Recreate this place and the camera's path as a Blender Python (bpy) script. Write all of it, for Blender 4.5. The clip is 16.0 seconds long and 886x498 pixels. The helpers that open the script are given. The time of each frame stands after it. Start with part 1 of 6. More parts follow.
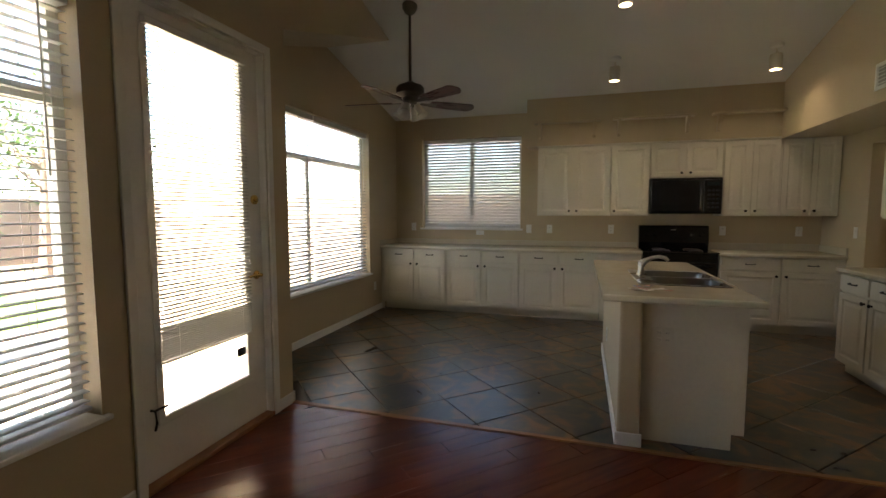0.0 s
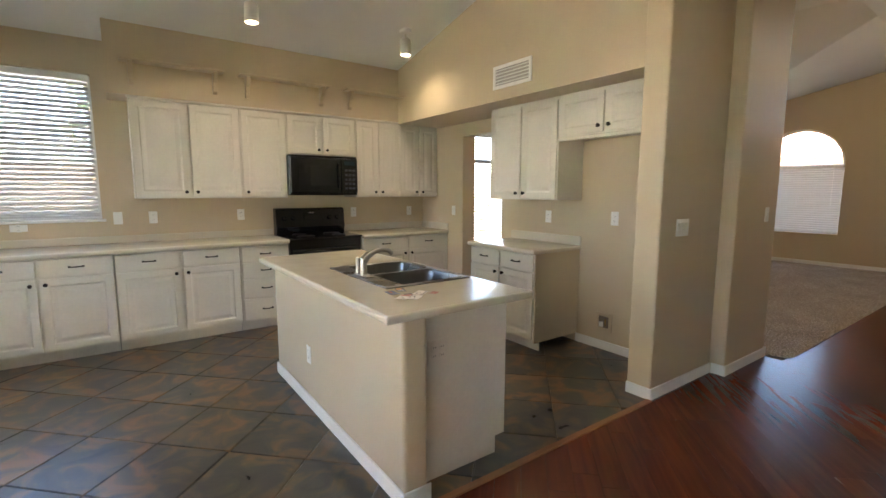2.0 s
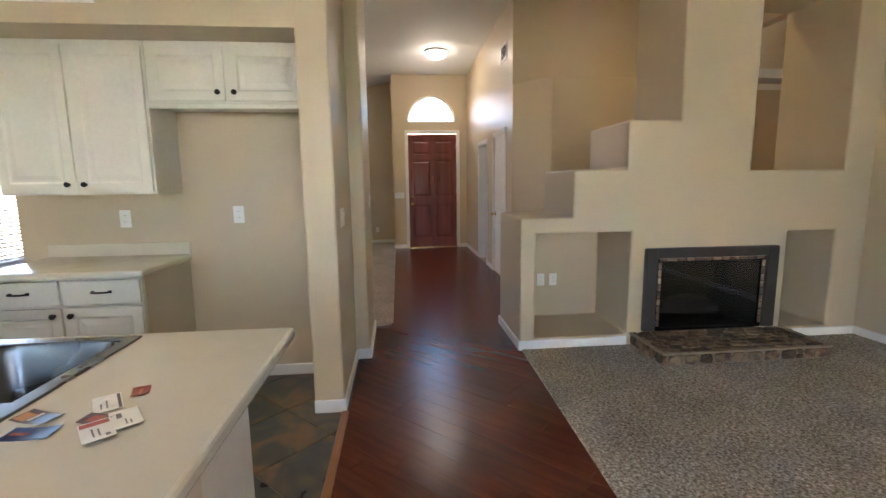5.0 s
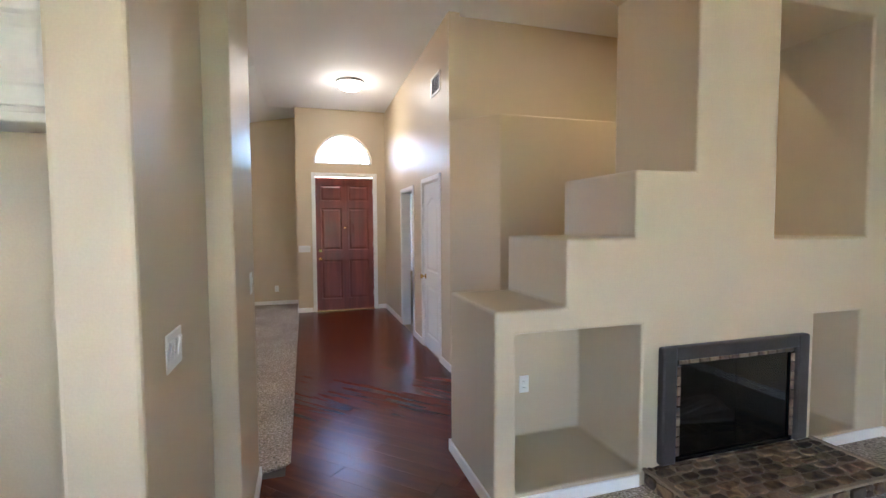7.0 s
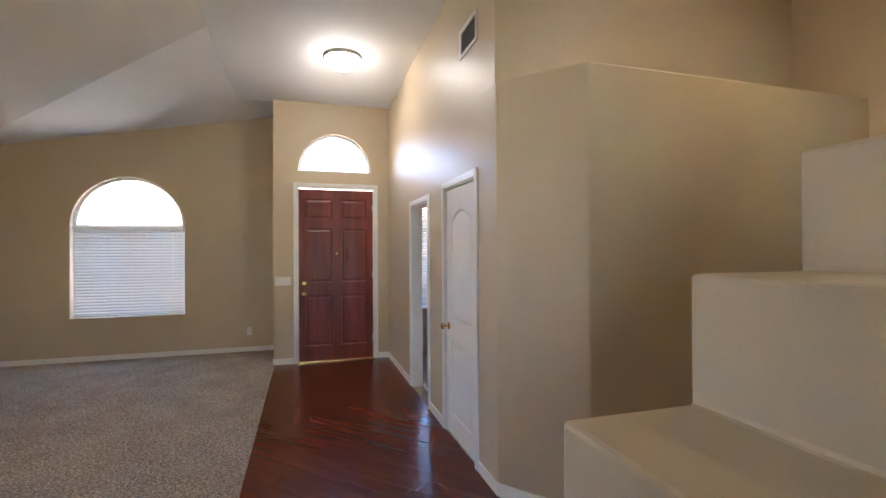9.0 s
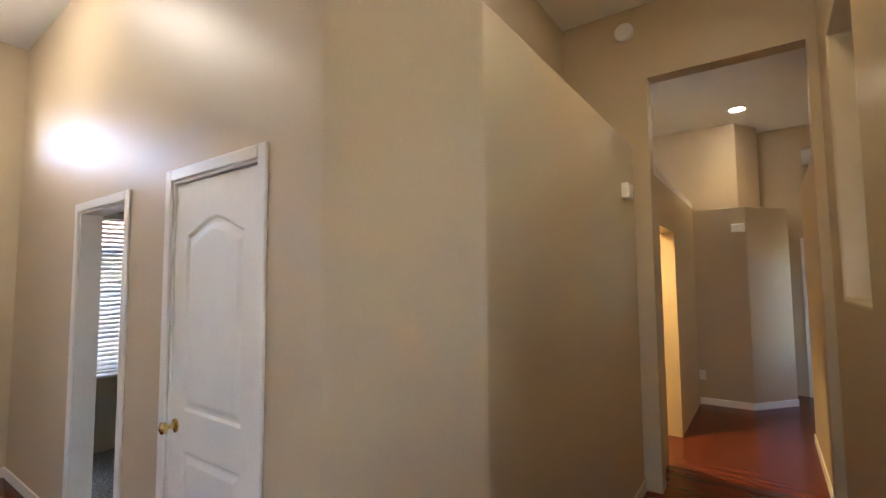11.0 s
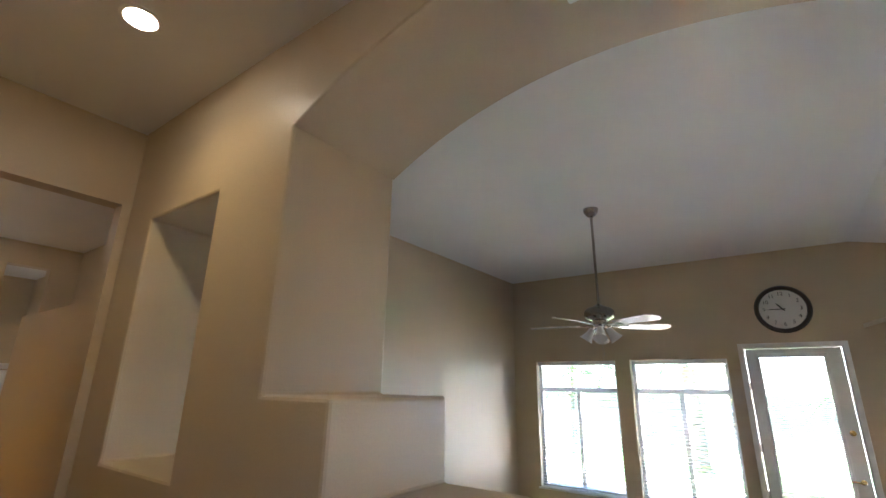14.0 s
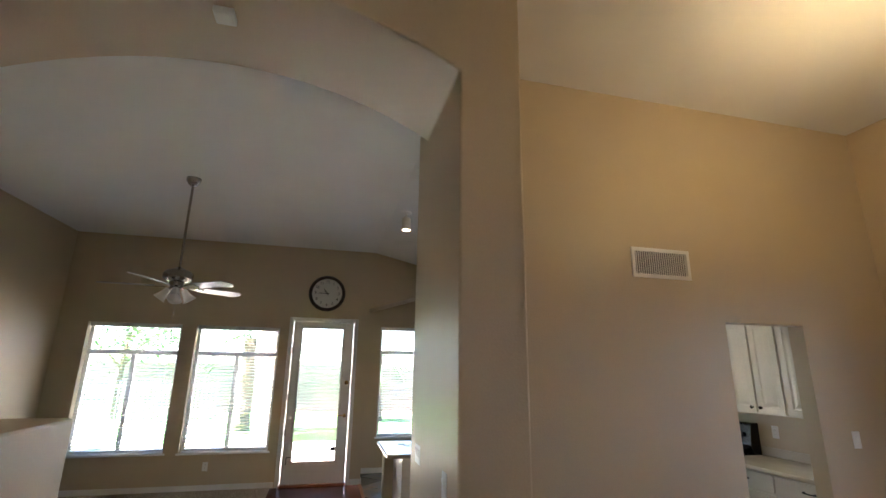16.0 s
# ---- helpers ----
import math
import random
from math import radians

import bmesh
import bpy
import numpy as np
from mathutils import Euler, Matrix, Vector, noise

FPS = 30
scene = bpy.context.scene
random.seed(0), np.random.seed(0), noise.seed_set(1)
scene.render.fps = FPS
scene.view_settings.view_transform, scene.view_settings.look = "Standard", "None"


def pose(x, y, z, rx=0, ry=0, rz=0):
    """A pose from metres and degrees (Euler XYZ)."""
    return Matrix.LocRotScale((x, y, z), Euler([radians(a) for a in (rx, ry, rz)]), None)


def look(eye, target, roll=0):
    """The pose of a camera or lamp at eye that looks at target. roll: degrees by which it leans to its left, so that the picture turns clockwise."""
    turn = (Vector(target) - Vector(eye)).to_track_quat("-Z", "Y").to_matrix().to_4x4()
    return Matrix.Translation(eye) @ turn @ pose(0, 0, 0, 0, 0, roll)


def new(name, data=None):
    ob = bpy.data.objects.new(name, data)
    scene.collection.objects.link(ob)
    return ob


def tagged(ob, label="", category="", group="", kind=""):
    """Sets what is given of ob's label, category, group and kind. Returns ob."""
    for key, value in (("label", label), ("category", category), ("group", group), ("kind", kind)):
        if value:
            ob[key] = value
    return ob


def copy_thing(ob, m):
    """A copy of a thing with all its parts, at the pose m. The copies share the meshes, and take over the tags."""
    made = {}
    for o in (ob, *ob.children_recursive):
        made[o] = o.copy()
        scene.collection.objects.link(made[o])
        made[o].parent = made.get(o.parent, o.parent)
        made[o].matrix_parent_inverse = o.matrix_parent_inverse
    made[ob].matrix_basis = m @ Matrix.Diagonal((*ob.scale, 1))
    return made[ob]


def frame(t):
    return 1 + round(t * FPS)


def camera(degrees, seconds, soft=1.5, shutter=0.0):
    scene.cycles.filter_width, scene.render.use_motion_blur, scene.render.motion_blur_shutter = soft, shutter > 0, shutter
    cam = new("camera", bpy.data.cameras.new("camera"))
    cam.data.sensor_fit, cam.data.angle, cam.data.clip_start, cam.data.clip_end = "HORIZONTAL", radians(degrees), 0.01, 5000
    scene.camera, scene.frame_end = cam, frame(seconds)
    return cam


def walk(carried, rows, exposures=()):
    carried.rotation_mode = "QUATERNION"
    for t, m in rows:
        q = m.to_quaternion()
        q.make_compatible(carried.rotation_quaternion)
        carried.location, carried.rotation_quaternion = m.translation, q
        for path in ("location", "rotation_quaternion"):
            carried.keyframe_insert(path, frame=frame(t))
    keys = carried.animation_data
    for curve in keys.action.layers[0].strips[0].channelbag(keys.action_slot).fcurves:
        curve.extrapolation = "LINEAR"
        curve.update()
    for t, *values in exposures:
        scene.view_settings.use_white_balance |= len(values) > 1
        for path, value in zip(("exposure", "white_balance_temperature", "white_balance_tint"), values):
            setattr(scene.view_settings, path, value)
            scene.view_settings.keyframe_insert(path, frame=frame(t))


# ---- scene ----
cam = camera(88.5, 16.0)
PATH = [
    (0, (0.161, 0.673, 1.395), (-0.42, 2.58, 1.23), -0.0),
    (0.5, (-0.117, 0.934, 1.434), (-0.298, 2.911, 1.189), -0.0),
    (1, (-0.324, 1.226, 1.422), (-0.109, 3.196, 1.157), 0.0),
    (1.5, (-0.465, 1.556, 1.427), (0.159, 3.437, 1.163), 0.1),
    (2, (-0.559, 1.875, 1.413), (0.596, 3.489, 1.16), 0.1),
    (2.5, (-0.514, 2.173, 1.36), (0.97, 3.491, 1.115), -0.2),
    (3, (-0.495, 2.427, 1.345), (1.2, 3.457, 1.088), -0.3),
    (3.5, (-0.475, 2.672, 1.349), (1.377, 3.376, 1.077), -0.3),
    (4, (-0.372, 2.863, 1.321), (1.559, 3.301, 1.042), -0.35),
    (4.5, (-0.335, 2.995, 1.339), (1.629, 3.252, 1.058), -0.55),
    (5, (-0.363, 3.09, 1.375), (1.608, 2.9, 1.089), -0.75),
    (5.2, (-0.334, 3.118, 1.396), (1.617, 2.787, 1.111), -0.7),
    (7.3, (1.3, 3.017, 1.551), (3.209, 2.429, 1.451), -0.3),
    (7.5, (1.486, 2.97, 1.545), (3.397, 2.386, 1.462), -0.4),
    (8, (1.96, 2.853, 1.54), (3.876, 2.282, 1.521), -0.3),
    (8.2, (2.156, 2.819, 1.538), (4.076, 2.26, 1.536), -0.3),
    (10.3, (3.855, 2.703, 1.552), (5.647, 1.821, 1.654), -0.7),
    (10.5, (4.011, 2.662, 1.561), (5.686, 1.574, 1.669), -0.8),
    (11, (4.236, 2.652, 1.568), (5.392, 1.026, 1.704), -0.5),
    (11.5, (4.454, 2.733, 1.657), (4.998, 0.813, 1.8), -0.4),
    (12, (4.51, 2.868, 1.747), (4.504, 0.873, 1.893), -0.6),
    (12.5, (4.642, 2.837, 1.79), (3.975, 0.962, 1.982), -0.2),
    (13, (4.757, 2.761, 1.832), (3.774, 1.052, 2.164), -0.0),
    (13.5, (4.833, 2.633, 1.881), (3.654, 1.088, 2.352), 0.2),
    (14, (5.079, 2.609, 1.898), (3.527, 1.488, 2.475), 0.9),
    (14.5, (5.364, 2.711, 1.905), (3.57, 2.105, 2.548), 1.0),
    (15, (5.614, 2.783, 1.856), (3.747, 2.587, 2.547), 1.0),
    (15.5, (5.758, 2.793, 1.775), (3.893, 3.023, 2.462), 1.2),
    (16, (5.758, 2.815, 1.718), (3.879, 3.277, 2.224), 0.9),
]
SKY = 0.065
SPOT_W, DOME_W, CAN_W = 0.6, 0.08, 0.45
EXPOSURES = [(0, 4.23, 7294, 14), (0.5, 4.56, 7196, 14), (1, 4.92, 7099, 14), (1.5, 5.56, 7022, 14), (2.5, 5.61, 6247, 14), (4, 5.51, 6113, 14), (5, 5.78, 6113, 14), (8, 6.23, 5246, 14), (10.5, 5.68, 6020, 14), (11, 6.13, 5881, 14), (11.5, 6.73, 5507, 14), (12, 6.98, 4798, 14), (13, 6.58, 5000, 14), (13.5, 6.51, 5232, 14), (14.5, 5.23, 5558, 14), (16, 5.23, 5835, 14)]
walk(cam, [(t, look(eye, target, roll)) for t, eye, target, roll in PATH], EXPOSURES)

# ---- plan (metres) ----
W, N, S, B = -1.834, -2.58, -0.90, 7.21      # west wall, nook wall, south wall, back wall
E, D = 2.911, 3.03                            # kitchen east wall, its dining face
C0, C1, CX = 2.30, 3.15, 3.45                 # kitchen column, pier, floor change
F0, F1 = 3.16, 3.905                          # fireplace and arch wall
LOW, HIGH = 3.60, 3.70                        # ceilings
CREASE, FALL = 3.50, 0.226                    # kitchen vault
HE, HX = 5.045, 5.58                           # hall low wall, upper wall
DW, FX, LX = 1.617, 9.37, 10.36               # entry side wall, front wall, living front wall
HO = -1.045                                   # hall opening


def vault(y):
    return LOW if y < CREASE else LOW - FALL * (y - CREASE)


# ---- world and light ----
world = bpy.data.worlds.new("sky")
scene.world = world
world.use_nodes = True
wn = world.node_tree.nodes
sky = wn.new("ShaderNodeTexSky")
sky.sky_type, sky.sun_disc = "NISHITA", False
sky.sun_elevation, sky.sun_rotation = radians(67), radians(180)
world.node_tree.links.new(sky.outputs[0], wn["Background"].inputs[0])
wn["Background"].inputs[1].default_value = SKY
sun_data = bpy.data.lights.new("sun", "SUN")
sun_data.energy, sun_data.angle, sun_data.color = 5.0, radians(0.5), (1, 0.95, 0.88)
sun = new("sun", sun_data)
sun.matrix_world = look((0, 0, 20), (0.0, 0.42, 19), 0)


# ---- materials ----
def mat(name, base, rough=0.5, metal=0.0, var=0.06, scale=3.0, grain=60.0, bump=0.0, bump_scale=None, spec=0.5, sheen=0.0, coat=0.0, rand=0.0):
    """Principled surface with large and fine colour variation and a fine relief."""
    m = bpy.data.materials.new(name)
    m.use_nodes = True
    nt = m.node_tree
    n, l = nt.nodes, nt.links
    p = n["Principled BSDF"]
    p.inputs["Roughness"].default_value, p.inputs["Metallic"].default_value = rough, metal
    p.inputs["Specular IOR Level"].default_value = spec
    p.inputs["Coat Weight"].default_value = coat
    p.inputs["Sheen Weight"].default_value = sheen
    tc = n.new("ShaderNodeTexCoord")
    big, fine = n.new("ShaderNodeTexNoise"), n.new("ShaderNodeTexNoise")
    for t, s in ((big, scale), (fine, grain)):
        t.inputs["Scale"].default_value, t.inputs["Detail"].default_value = s, 4
        l.new(tc.outputs["Object"], t.inputs["Vector"])
    add = n.new("ShaderNodeMath")
    add.operation = "ADD"
    l.new(big.outputs[0], add.inputs[0])
    l.new(fine.outputs[0], add.inputs[1])
    rng = n.new("ShaderNodeMapRange")
    rng.inputs[1].default_value, rng.inputs[2].default_value = 0.7, 1.3
    rng.inputs[3].default_value, rng.inputs[4].default_value = 1 - var, 1 + var
    l.new(add.outputs[0], rng.inputs[0])
    fac = rng.outputs[0]
    if rand:
        info, mr, mul0 = n.new("ShaderNodeObjectInfo"), n.new("ShaderNodeMapRange"), n.new("ShaderNodeMath")
        mr.inputs[3].default_value, mr.inputs[4].default_value = 1 - rand, 1 + rand
        mul0.operation = "MULTIPLY"
        l.new(info.outputs["Random"], mr.inputs[0])
        l.new(mr.outputs[0], mul0.inputs[0])
        l.new(fac, mul0.inputs[1])
        fac = mul0.outputs[0]
    mul = n.new("ShaderNodeVectorMath")
    mul.operation = "SCALE"
    mul.inputs[0].default_value = base
    l.new(fac, mul.inputs["Scale"])
    l.new(mul.outputs[0], p.inputs["Base Color"])
    rr = n.new("ShaderNodeMapRange")
    rr.inputs[3].default_value, rr.inputs[4].default_value = max(rough - 0.06, 0.02), min(rough + 0.06, 1)
    l.new(big.outputs[0], rr.inputs[0])
    l.new(rr.outputs[0], p.inputs["Roughness"])
    if bump:
        b = n.new("ShaderNodeBump")
        b.inputs["Strength"].default_value, b.inputs["Distance"].default_value = bump, 0.004
        src = fine
        if bump_scale:
            src = n.new("ShaderNodeTexNoise")
            src.inputs["Scale"].default_value, src.inputs["Detail"].default_value = bump_scale, 3
            l.new(tc.outputs["Object"], src.inputs["Vector"])
        l.new(src.outputs[0], b.inputs["Height"])
        l.new(b.outputs[0], p.inputs["Normal"])
    return m


def mottled(name, colours, scale=4.0, rough=0.3, bump=0.3, stretch=(1, 1, 1), rand=0.0, detail=6, turn=0.0, distortion=0.8, offset=True, rough_var=0.12, bump_distance=0.003, cloud=0.0):
    """Surface whose colour runs through a ramp of noise, shifted from piece to piece."""
    m = bpy.data.materials.new(name)
    m.use_nodes = True
    nt = m.node_tree
    n, l = nt.nodes, nt.links
    p = n["Principled BSDF"]
    tc, mp, info = n.new("ShaderNodeTexCoord"), n.new("ShaderNodeMapping"), n.new("ShaderNodeObjectInfo")
    mp.inputs["Scale"].default_value = stretch
    mp.inputs["Rotation"].default_value = (0, 0, turn)
    l.new(tc.outputs["Object"], mp.inputs["Vector"])
    vec = mp.outputs[0]
    if offset:
        sc, ad = n.new("ShaderNodeVectorMath"), n.new("ShaderNodeVectorMath")
        sc.operation, ad.operation = "SCALE", "ADD"
        sc.inputs[0].default_value = (37.0, 91.0, 53.0)
        l.new(info.outputs["Random"], sc.inputs["Scale"])
        l.new(vec, ad.inputs[0])
        l.new(sc.outputs[0], ad.inputs[1])
        vec = ad.outputs[0]
    no = n.new("ShaderNodeTexNoise")
    no.inputs["Scale"].default_value, no.inputs["Detail"].default_value, no.inputs["Distortion"].default_value = scale, detail, distortion
    l.new(vec, no.inputs["Vector"])
    ramp = n.new("ShaderNodeValToRGB")
    while len(ramp.color_ramp.elements) < len(colours):
        ramp.color_ramp.elements.new(0.5)
    for k, c in enumerate(colours):
        e = ramp.color_ramp.elements[k]
        e.position, e.color = 0.28 + 0.44 * k / (len(colours) - 1), (*c, 1)
    l.new(no.outputs[0], ramp.inputs[0])
    hsv = n.new("ShaderNodeHueSaturation")
    mr = n.new("ShaderNodeMapRange")
    mr.inputs[3].default_value, mr.inputs[4].default_value = 1 - rand, 1 + rand
    l.new(info.outputs["Random"], mr.inputs[0])
    val = mr.outputs[0]
    if cloud:
        cn, cr, cm = n.new("ShaderNodeTexNoise"), n.new("ShaderNodeMapRange"), n.new("ShaderNodeMath")
        cn.inputs["Scale"].default_value, cn.inputs["Detail"].default_value = 2.6, 5
        cr.inputs[1].default_value, cr.inputs[2].default_value = 0.3, 0.7
        cr.inputs[3].default_value, cr.inputs[4].default_value = 1 - cloud, 1 + cloud
        cm.operation = "MULTIPLY"
        l.new(tc.outputs["Object"], cn.inputs["Vector"])
        l.new(cn.outputs[0], cr.inputs[0])
        l.new(cr.outputs[0], cm.inputs[0])
        l.new(val, cm.inputs[1])
        val = cm.outputs[0]
    l.new(val, hsv.inputs["Value"])
    l.new(ramp.outputs[0], hsv.inputs["Color"])
    l.new(hsv.outputs[0], p.inputs["Base Color"])
    rr = n.new("ShaderNodeMapRange")
    rr.inputs[3].default_value, rr.inputs[4].default_value = max(0.03, rough - rough_var), rough + rough_var
    l.new(no.outputs[0], rr.inputs[0])
    l.new(rr.outputs[0], p.inputs["Roughness"])
    b = n.new("ShaderNodeBump")
    b.inputs["Strength"].default_value, b.inputs["Distance"].default_value = bump, bump_distance
    l.new(no.outputs[0], b.inputs["Height"])
    l.new(b.outputs[0], p.inputs["Normal"])
    return m


def glow(name, colour, strength):
    m = bpy.data.materials.new(name)
    m.use_nodes = True
    p = m.node_tree.nodes["Principled BSDF"]
    p.inputs["Base Color"].default_value = (*colour, 1)
    p.inputs["Emission Color"].default_value = (*colour, 1)
    p.inputs["Emission Strength"].default_value = strength
    return m


def clear(name, rough=0.0, tint=(1, 1, 1)):
    m = bpy.data.materials.new(name)
    m.use_nodes = True
    p = m.node_tree.nodes["Principled BSDF"]
    p.inputs["Base Color"].default_value = (*tint, 1)
    p.inputs["Transmission Weight"].default_value = 1.0
    p.inputs["Roughness"].default_value, p.inputs["IOR"].default_value = rough, 1.45
    return m


WALL = mat("tan_wall_paint", (0.54, 0.434, 0.288), 0.42, var=0.035, scale=1.3, grain=140, bump=0.25, bump_scale=90, spec=0.48)
CEIL = mat("white_ceiling_paint", (0.80, 0.79, 0.765), 0.7, var=0.03, scale=1.5, grain=160, bump=0.35, bump_scale=70)
TRIM = mat("white_trim_paint", (0.80, 0.78, 0.74), 0.35, var=0.03, scale=6)
CAB = mat("cream_cabinet_paint", (0.66, 0.61, 0.51), 0.38, var=0.04, scale=5, grain=45, bump=0.06)
COUNTER = mat("cream_solid_counter", (0.60, 0.535, 0.415), 0.22, var=0.03, scale=9, grain=260, spec=0.5)
PLASTIC = mat("white_plastic", (0.80, 0.79, 0.75), 0.3, var=0.02)
DARK = mat("dark_bronze", (0.018, 0.014, 0.012), 0.4, metal=0.6, var=0.2)
BLACK = mat("black_enamel", (0.008, 0.008, 0.009), 0.18, var=0.15, spec=0.6)
BLACKGLASS = mat("black_glass", (0.012, 0.012, 0.013), 0.05, var=0.1, spec=0.7)
STEEL = mat("brushed_steel", (0.24, 0.235, 0.23), 0.28, metal=1.0, var=0.05, grain=120)
NICKEL = mat("satin_nickel", (0.50, 0.475, 0.44), 0.3, metal=1.0, var=0.05)
PEWTER = mat("dark_pewter", (0.20, 0.18, 0.16), 0.3, metal=1.0, var=0.08)
GUNMETAL = mat("worn_nickel", (0.34, 0.32, 0.30), 0.25, metal=1.0, var=0.08)
BRASS = mat("polished_brass", (0.78, 0.56, 0.22), 0.2, metal=1.0, var=0.06)
FRONT = mottled("red_mahogany_door", [(0.10, 0.018, 0.012), (0.17, 0.032, 0.020), (0.23, 0.050, 0.030)], 3.0, 0.32, 0.15, stretch=(3, 3, 0.25), offset=False)
WOOD = mottled("cherry_plank", [(0.084, 0.016, 0.008), (0.112, 0.022, 0.010), (0.146, 0.031, 0.013)], 4.0, 0.25, 0.05, stretch=(0.35, 5.0, 1), rand=0.09, rough_var=0.05)
WOOD.node_tree.nodes["Principled BSDF"].inputs["Specular IOR Level"].default_value = 0.3
TILE = mottled("slate_tile", [(0.036, 0.038, 0.041), (0.060, 0.056, 0.050), (0.072, 0.066, 0.056), (0.125, 0.088, 0.052), (0.20, 0.108, 0.048), (0.16, 0.115, 0.070)], 4.6, 0.30, 0.14, detail=9, distortion=1.1, rand=0.16, rough_var=0.06)
GROUT = mat("dark_grout", (0.11, 0.098, 0.085), 0.9, var=0.15, grain=200, bump=0.4)
OAK = mottled("oak_strip", [(0.26, 0.10, 0.035), (0.36, 0.15, 0.055)], 5.0, 0.35, 0.1, stretch=(0.5, 6, 1), offset=False)
CARPET = mottled("brown_carpet", [(0.10, 0.076, 0.054), (0.35, 0.285, 0.218), (0.72, 0.63, 0.52)], 72.0, 0.95, 1.0, stretch=(1.0, 0.85, 1), cloud=0.16, offset=False, detail=3, distortion=0.5, rough_var=0.02, bump_distance=0.016)
SLAT = mat("cream_blind_slat", (0.68, 0.67, 0.64), 0.45, var=0.03)
n_, l_ = SLAT.node_tree.nodes, SLAT.node_tree.links
thin, both = n_.new("ShaderNodeBsdfTranslucent"), n_.new("ShaderNodeMixShader")
thin.inputs[0].default_value = (0.62, 0.62, 0.60, 1)
both.inputs[0].default_value = 0.38
l_.new(n_["Principled BSDF"].outputs[0], both.inputs[1])
l_.new(thin.outputs[0], both.inputs[2])
l_.new(both.outputs[0], n_["Material Output"].inputs[0])
VINYL = mat("white_vinyl_frame", (0.82, 0.82, 0.80), 0.35, var=0.02)
GLASS = clear("window_glass", 0.0, (0.93, 0.95, 0.95))
FROST = glow("frosted_lit_glass", (1.0, 0.88, 0.70), 0.8)
OPAL = mat("opal_glass_shade", (0.86, 0.84, 0.80), 0.25, var=0.03)
BULB = glow("lit_bulb", (1.0, 0.80, 0.52), 1.6)
BLADE = mottled("rosewood_fan_blade", [(0.10, 0.045, 0.040), (0.17, 0.085, 0.075)], 6.0, 0.3, 0.05, stretch=(0.5, 5, 1), offset=False)
STONE = mottled("flagstone", [(0.035, 0.022, 0.017), (0.11, 0.055, 0.030), (0.24, 0.155, 0.085), (0.06, 0.042, 0.032)], 9.0, 0.55, 0.6, rand=0.6)
MORTAR = mat("tan_mortar", (0.27, 0.20, 0.14), 0.9, var=0.2, grain=150, bump=0.5)
SURROUND = mat("dark_metal_surround", (0.050, 0.036, 0.030), 0.5, metal=0.0, var=0.15, spec=0.35)
SOOT = mat("sooty_firebrick", (0.03, 0.027, 0.025), 0.85, var=0.3, scale=8)
PAPER = mat("printed_card", (0.72, 0.66, 0.60), 0.5, var=0.1, scale=30)
PAPER_DARK = mat("dark_printed_card", (0.10, 0.07, 0.08), 0.4, var=0.3, scale=40)
PAPER_RED = mat("red_printed_card", (0.30, 0.07, 0.05), 0.4, var=0.2, scale=40)
CLOCKFACE = mat("clock_face", (0.70, 0.68, 0.64), 0.4, var=0.03)
CONCRETE = mat("patio_concrete", (0.60, 0.51, 0.43), 0.85, var=0.12, scale=1.5, grain=50, bump=0.3)
GRAVEL = mat("desert_gravel", (0.19, 0.15, 0.112), 0.95, var=0.2, scale=2, grain=30, bump=0.6)
LAWN = mat("lawn_green", (0.07, 0.15, 0.03), 0.9, var=0.3, scale=3, grain=40, bump=0.8)
BLOCK = mat("tan_block_wall", (0.22, 0.185, 0.155), 0.9, var=0.12, scale=3, grain=40, bump=0.4)
LEAF = mat("tree_leaf", (0.07, 0.13, 0.035), 0.6, var=0.35, scale=2)
BARK = mat("tree_bark", (0.16, 0.12, 0.09), 0.9, var=0.25, scale=8, bump=0.6)
STUCCO = mat("neighbour_stucco", (0.50, 0.40, 0.31), 0.9, var=0.06, scale=2, bump=0.4)
ROOFTILE = mat("clay_roof_tile", (0.30, 0.15, 0.10), 0.8, var=0.2, scale=6, bump=0.5)
# warm lamp light of the side room, put into its wall colour
LAMPLIT_YELLOW = mat("lamplit_yellow_wall", (0.74, 0.56, 0.22), 0.5, var=0.03, scale=1.5)


# ---- helpers ----
def part(name, bm, material, parent=None, label="", smooth=False, bevel=0.0):
    me = bpy.data.meshes.new(name)
    bmesh.ops.recalc_face_normals(bm, faces=bm.faces)
    bm.to_mesh(me)
    bm.free()
    me.materials.append(material)
    if smooth:
        me.shade_smooth()
        me.set_sharp_from_angle(angle=radians(40))
    ob = new(name, me)
    if parent:
        ob.parent = parent
    if label:
        ob["label"] = label
    if bevel:
        mod = ob.modifiers.new("edge", "BEVEL")
        mod.width, mod.segments, mod.limit_method, mod.angle_limit = bevel, 2, "ANGLE", radians(40)
    return ob


def shared(name, me, parent, m=None):
    ob = new(name, me)
    ob.parent = parent
    if m is not None:
        ob.matrix_basis = m
    return ob


def thing(name, label, category, m=None, group=""):
    ob = new(name)
    ob.empty_display_size = 0.1
    if m is not None:
        ob.matrix_basis = m
    return tagged(ob, label, category, group)


def structure(ob, label="", category=""):
    return tagged(ob, label, category, "", "structure")


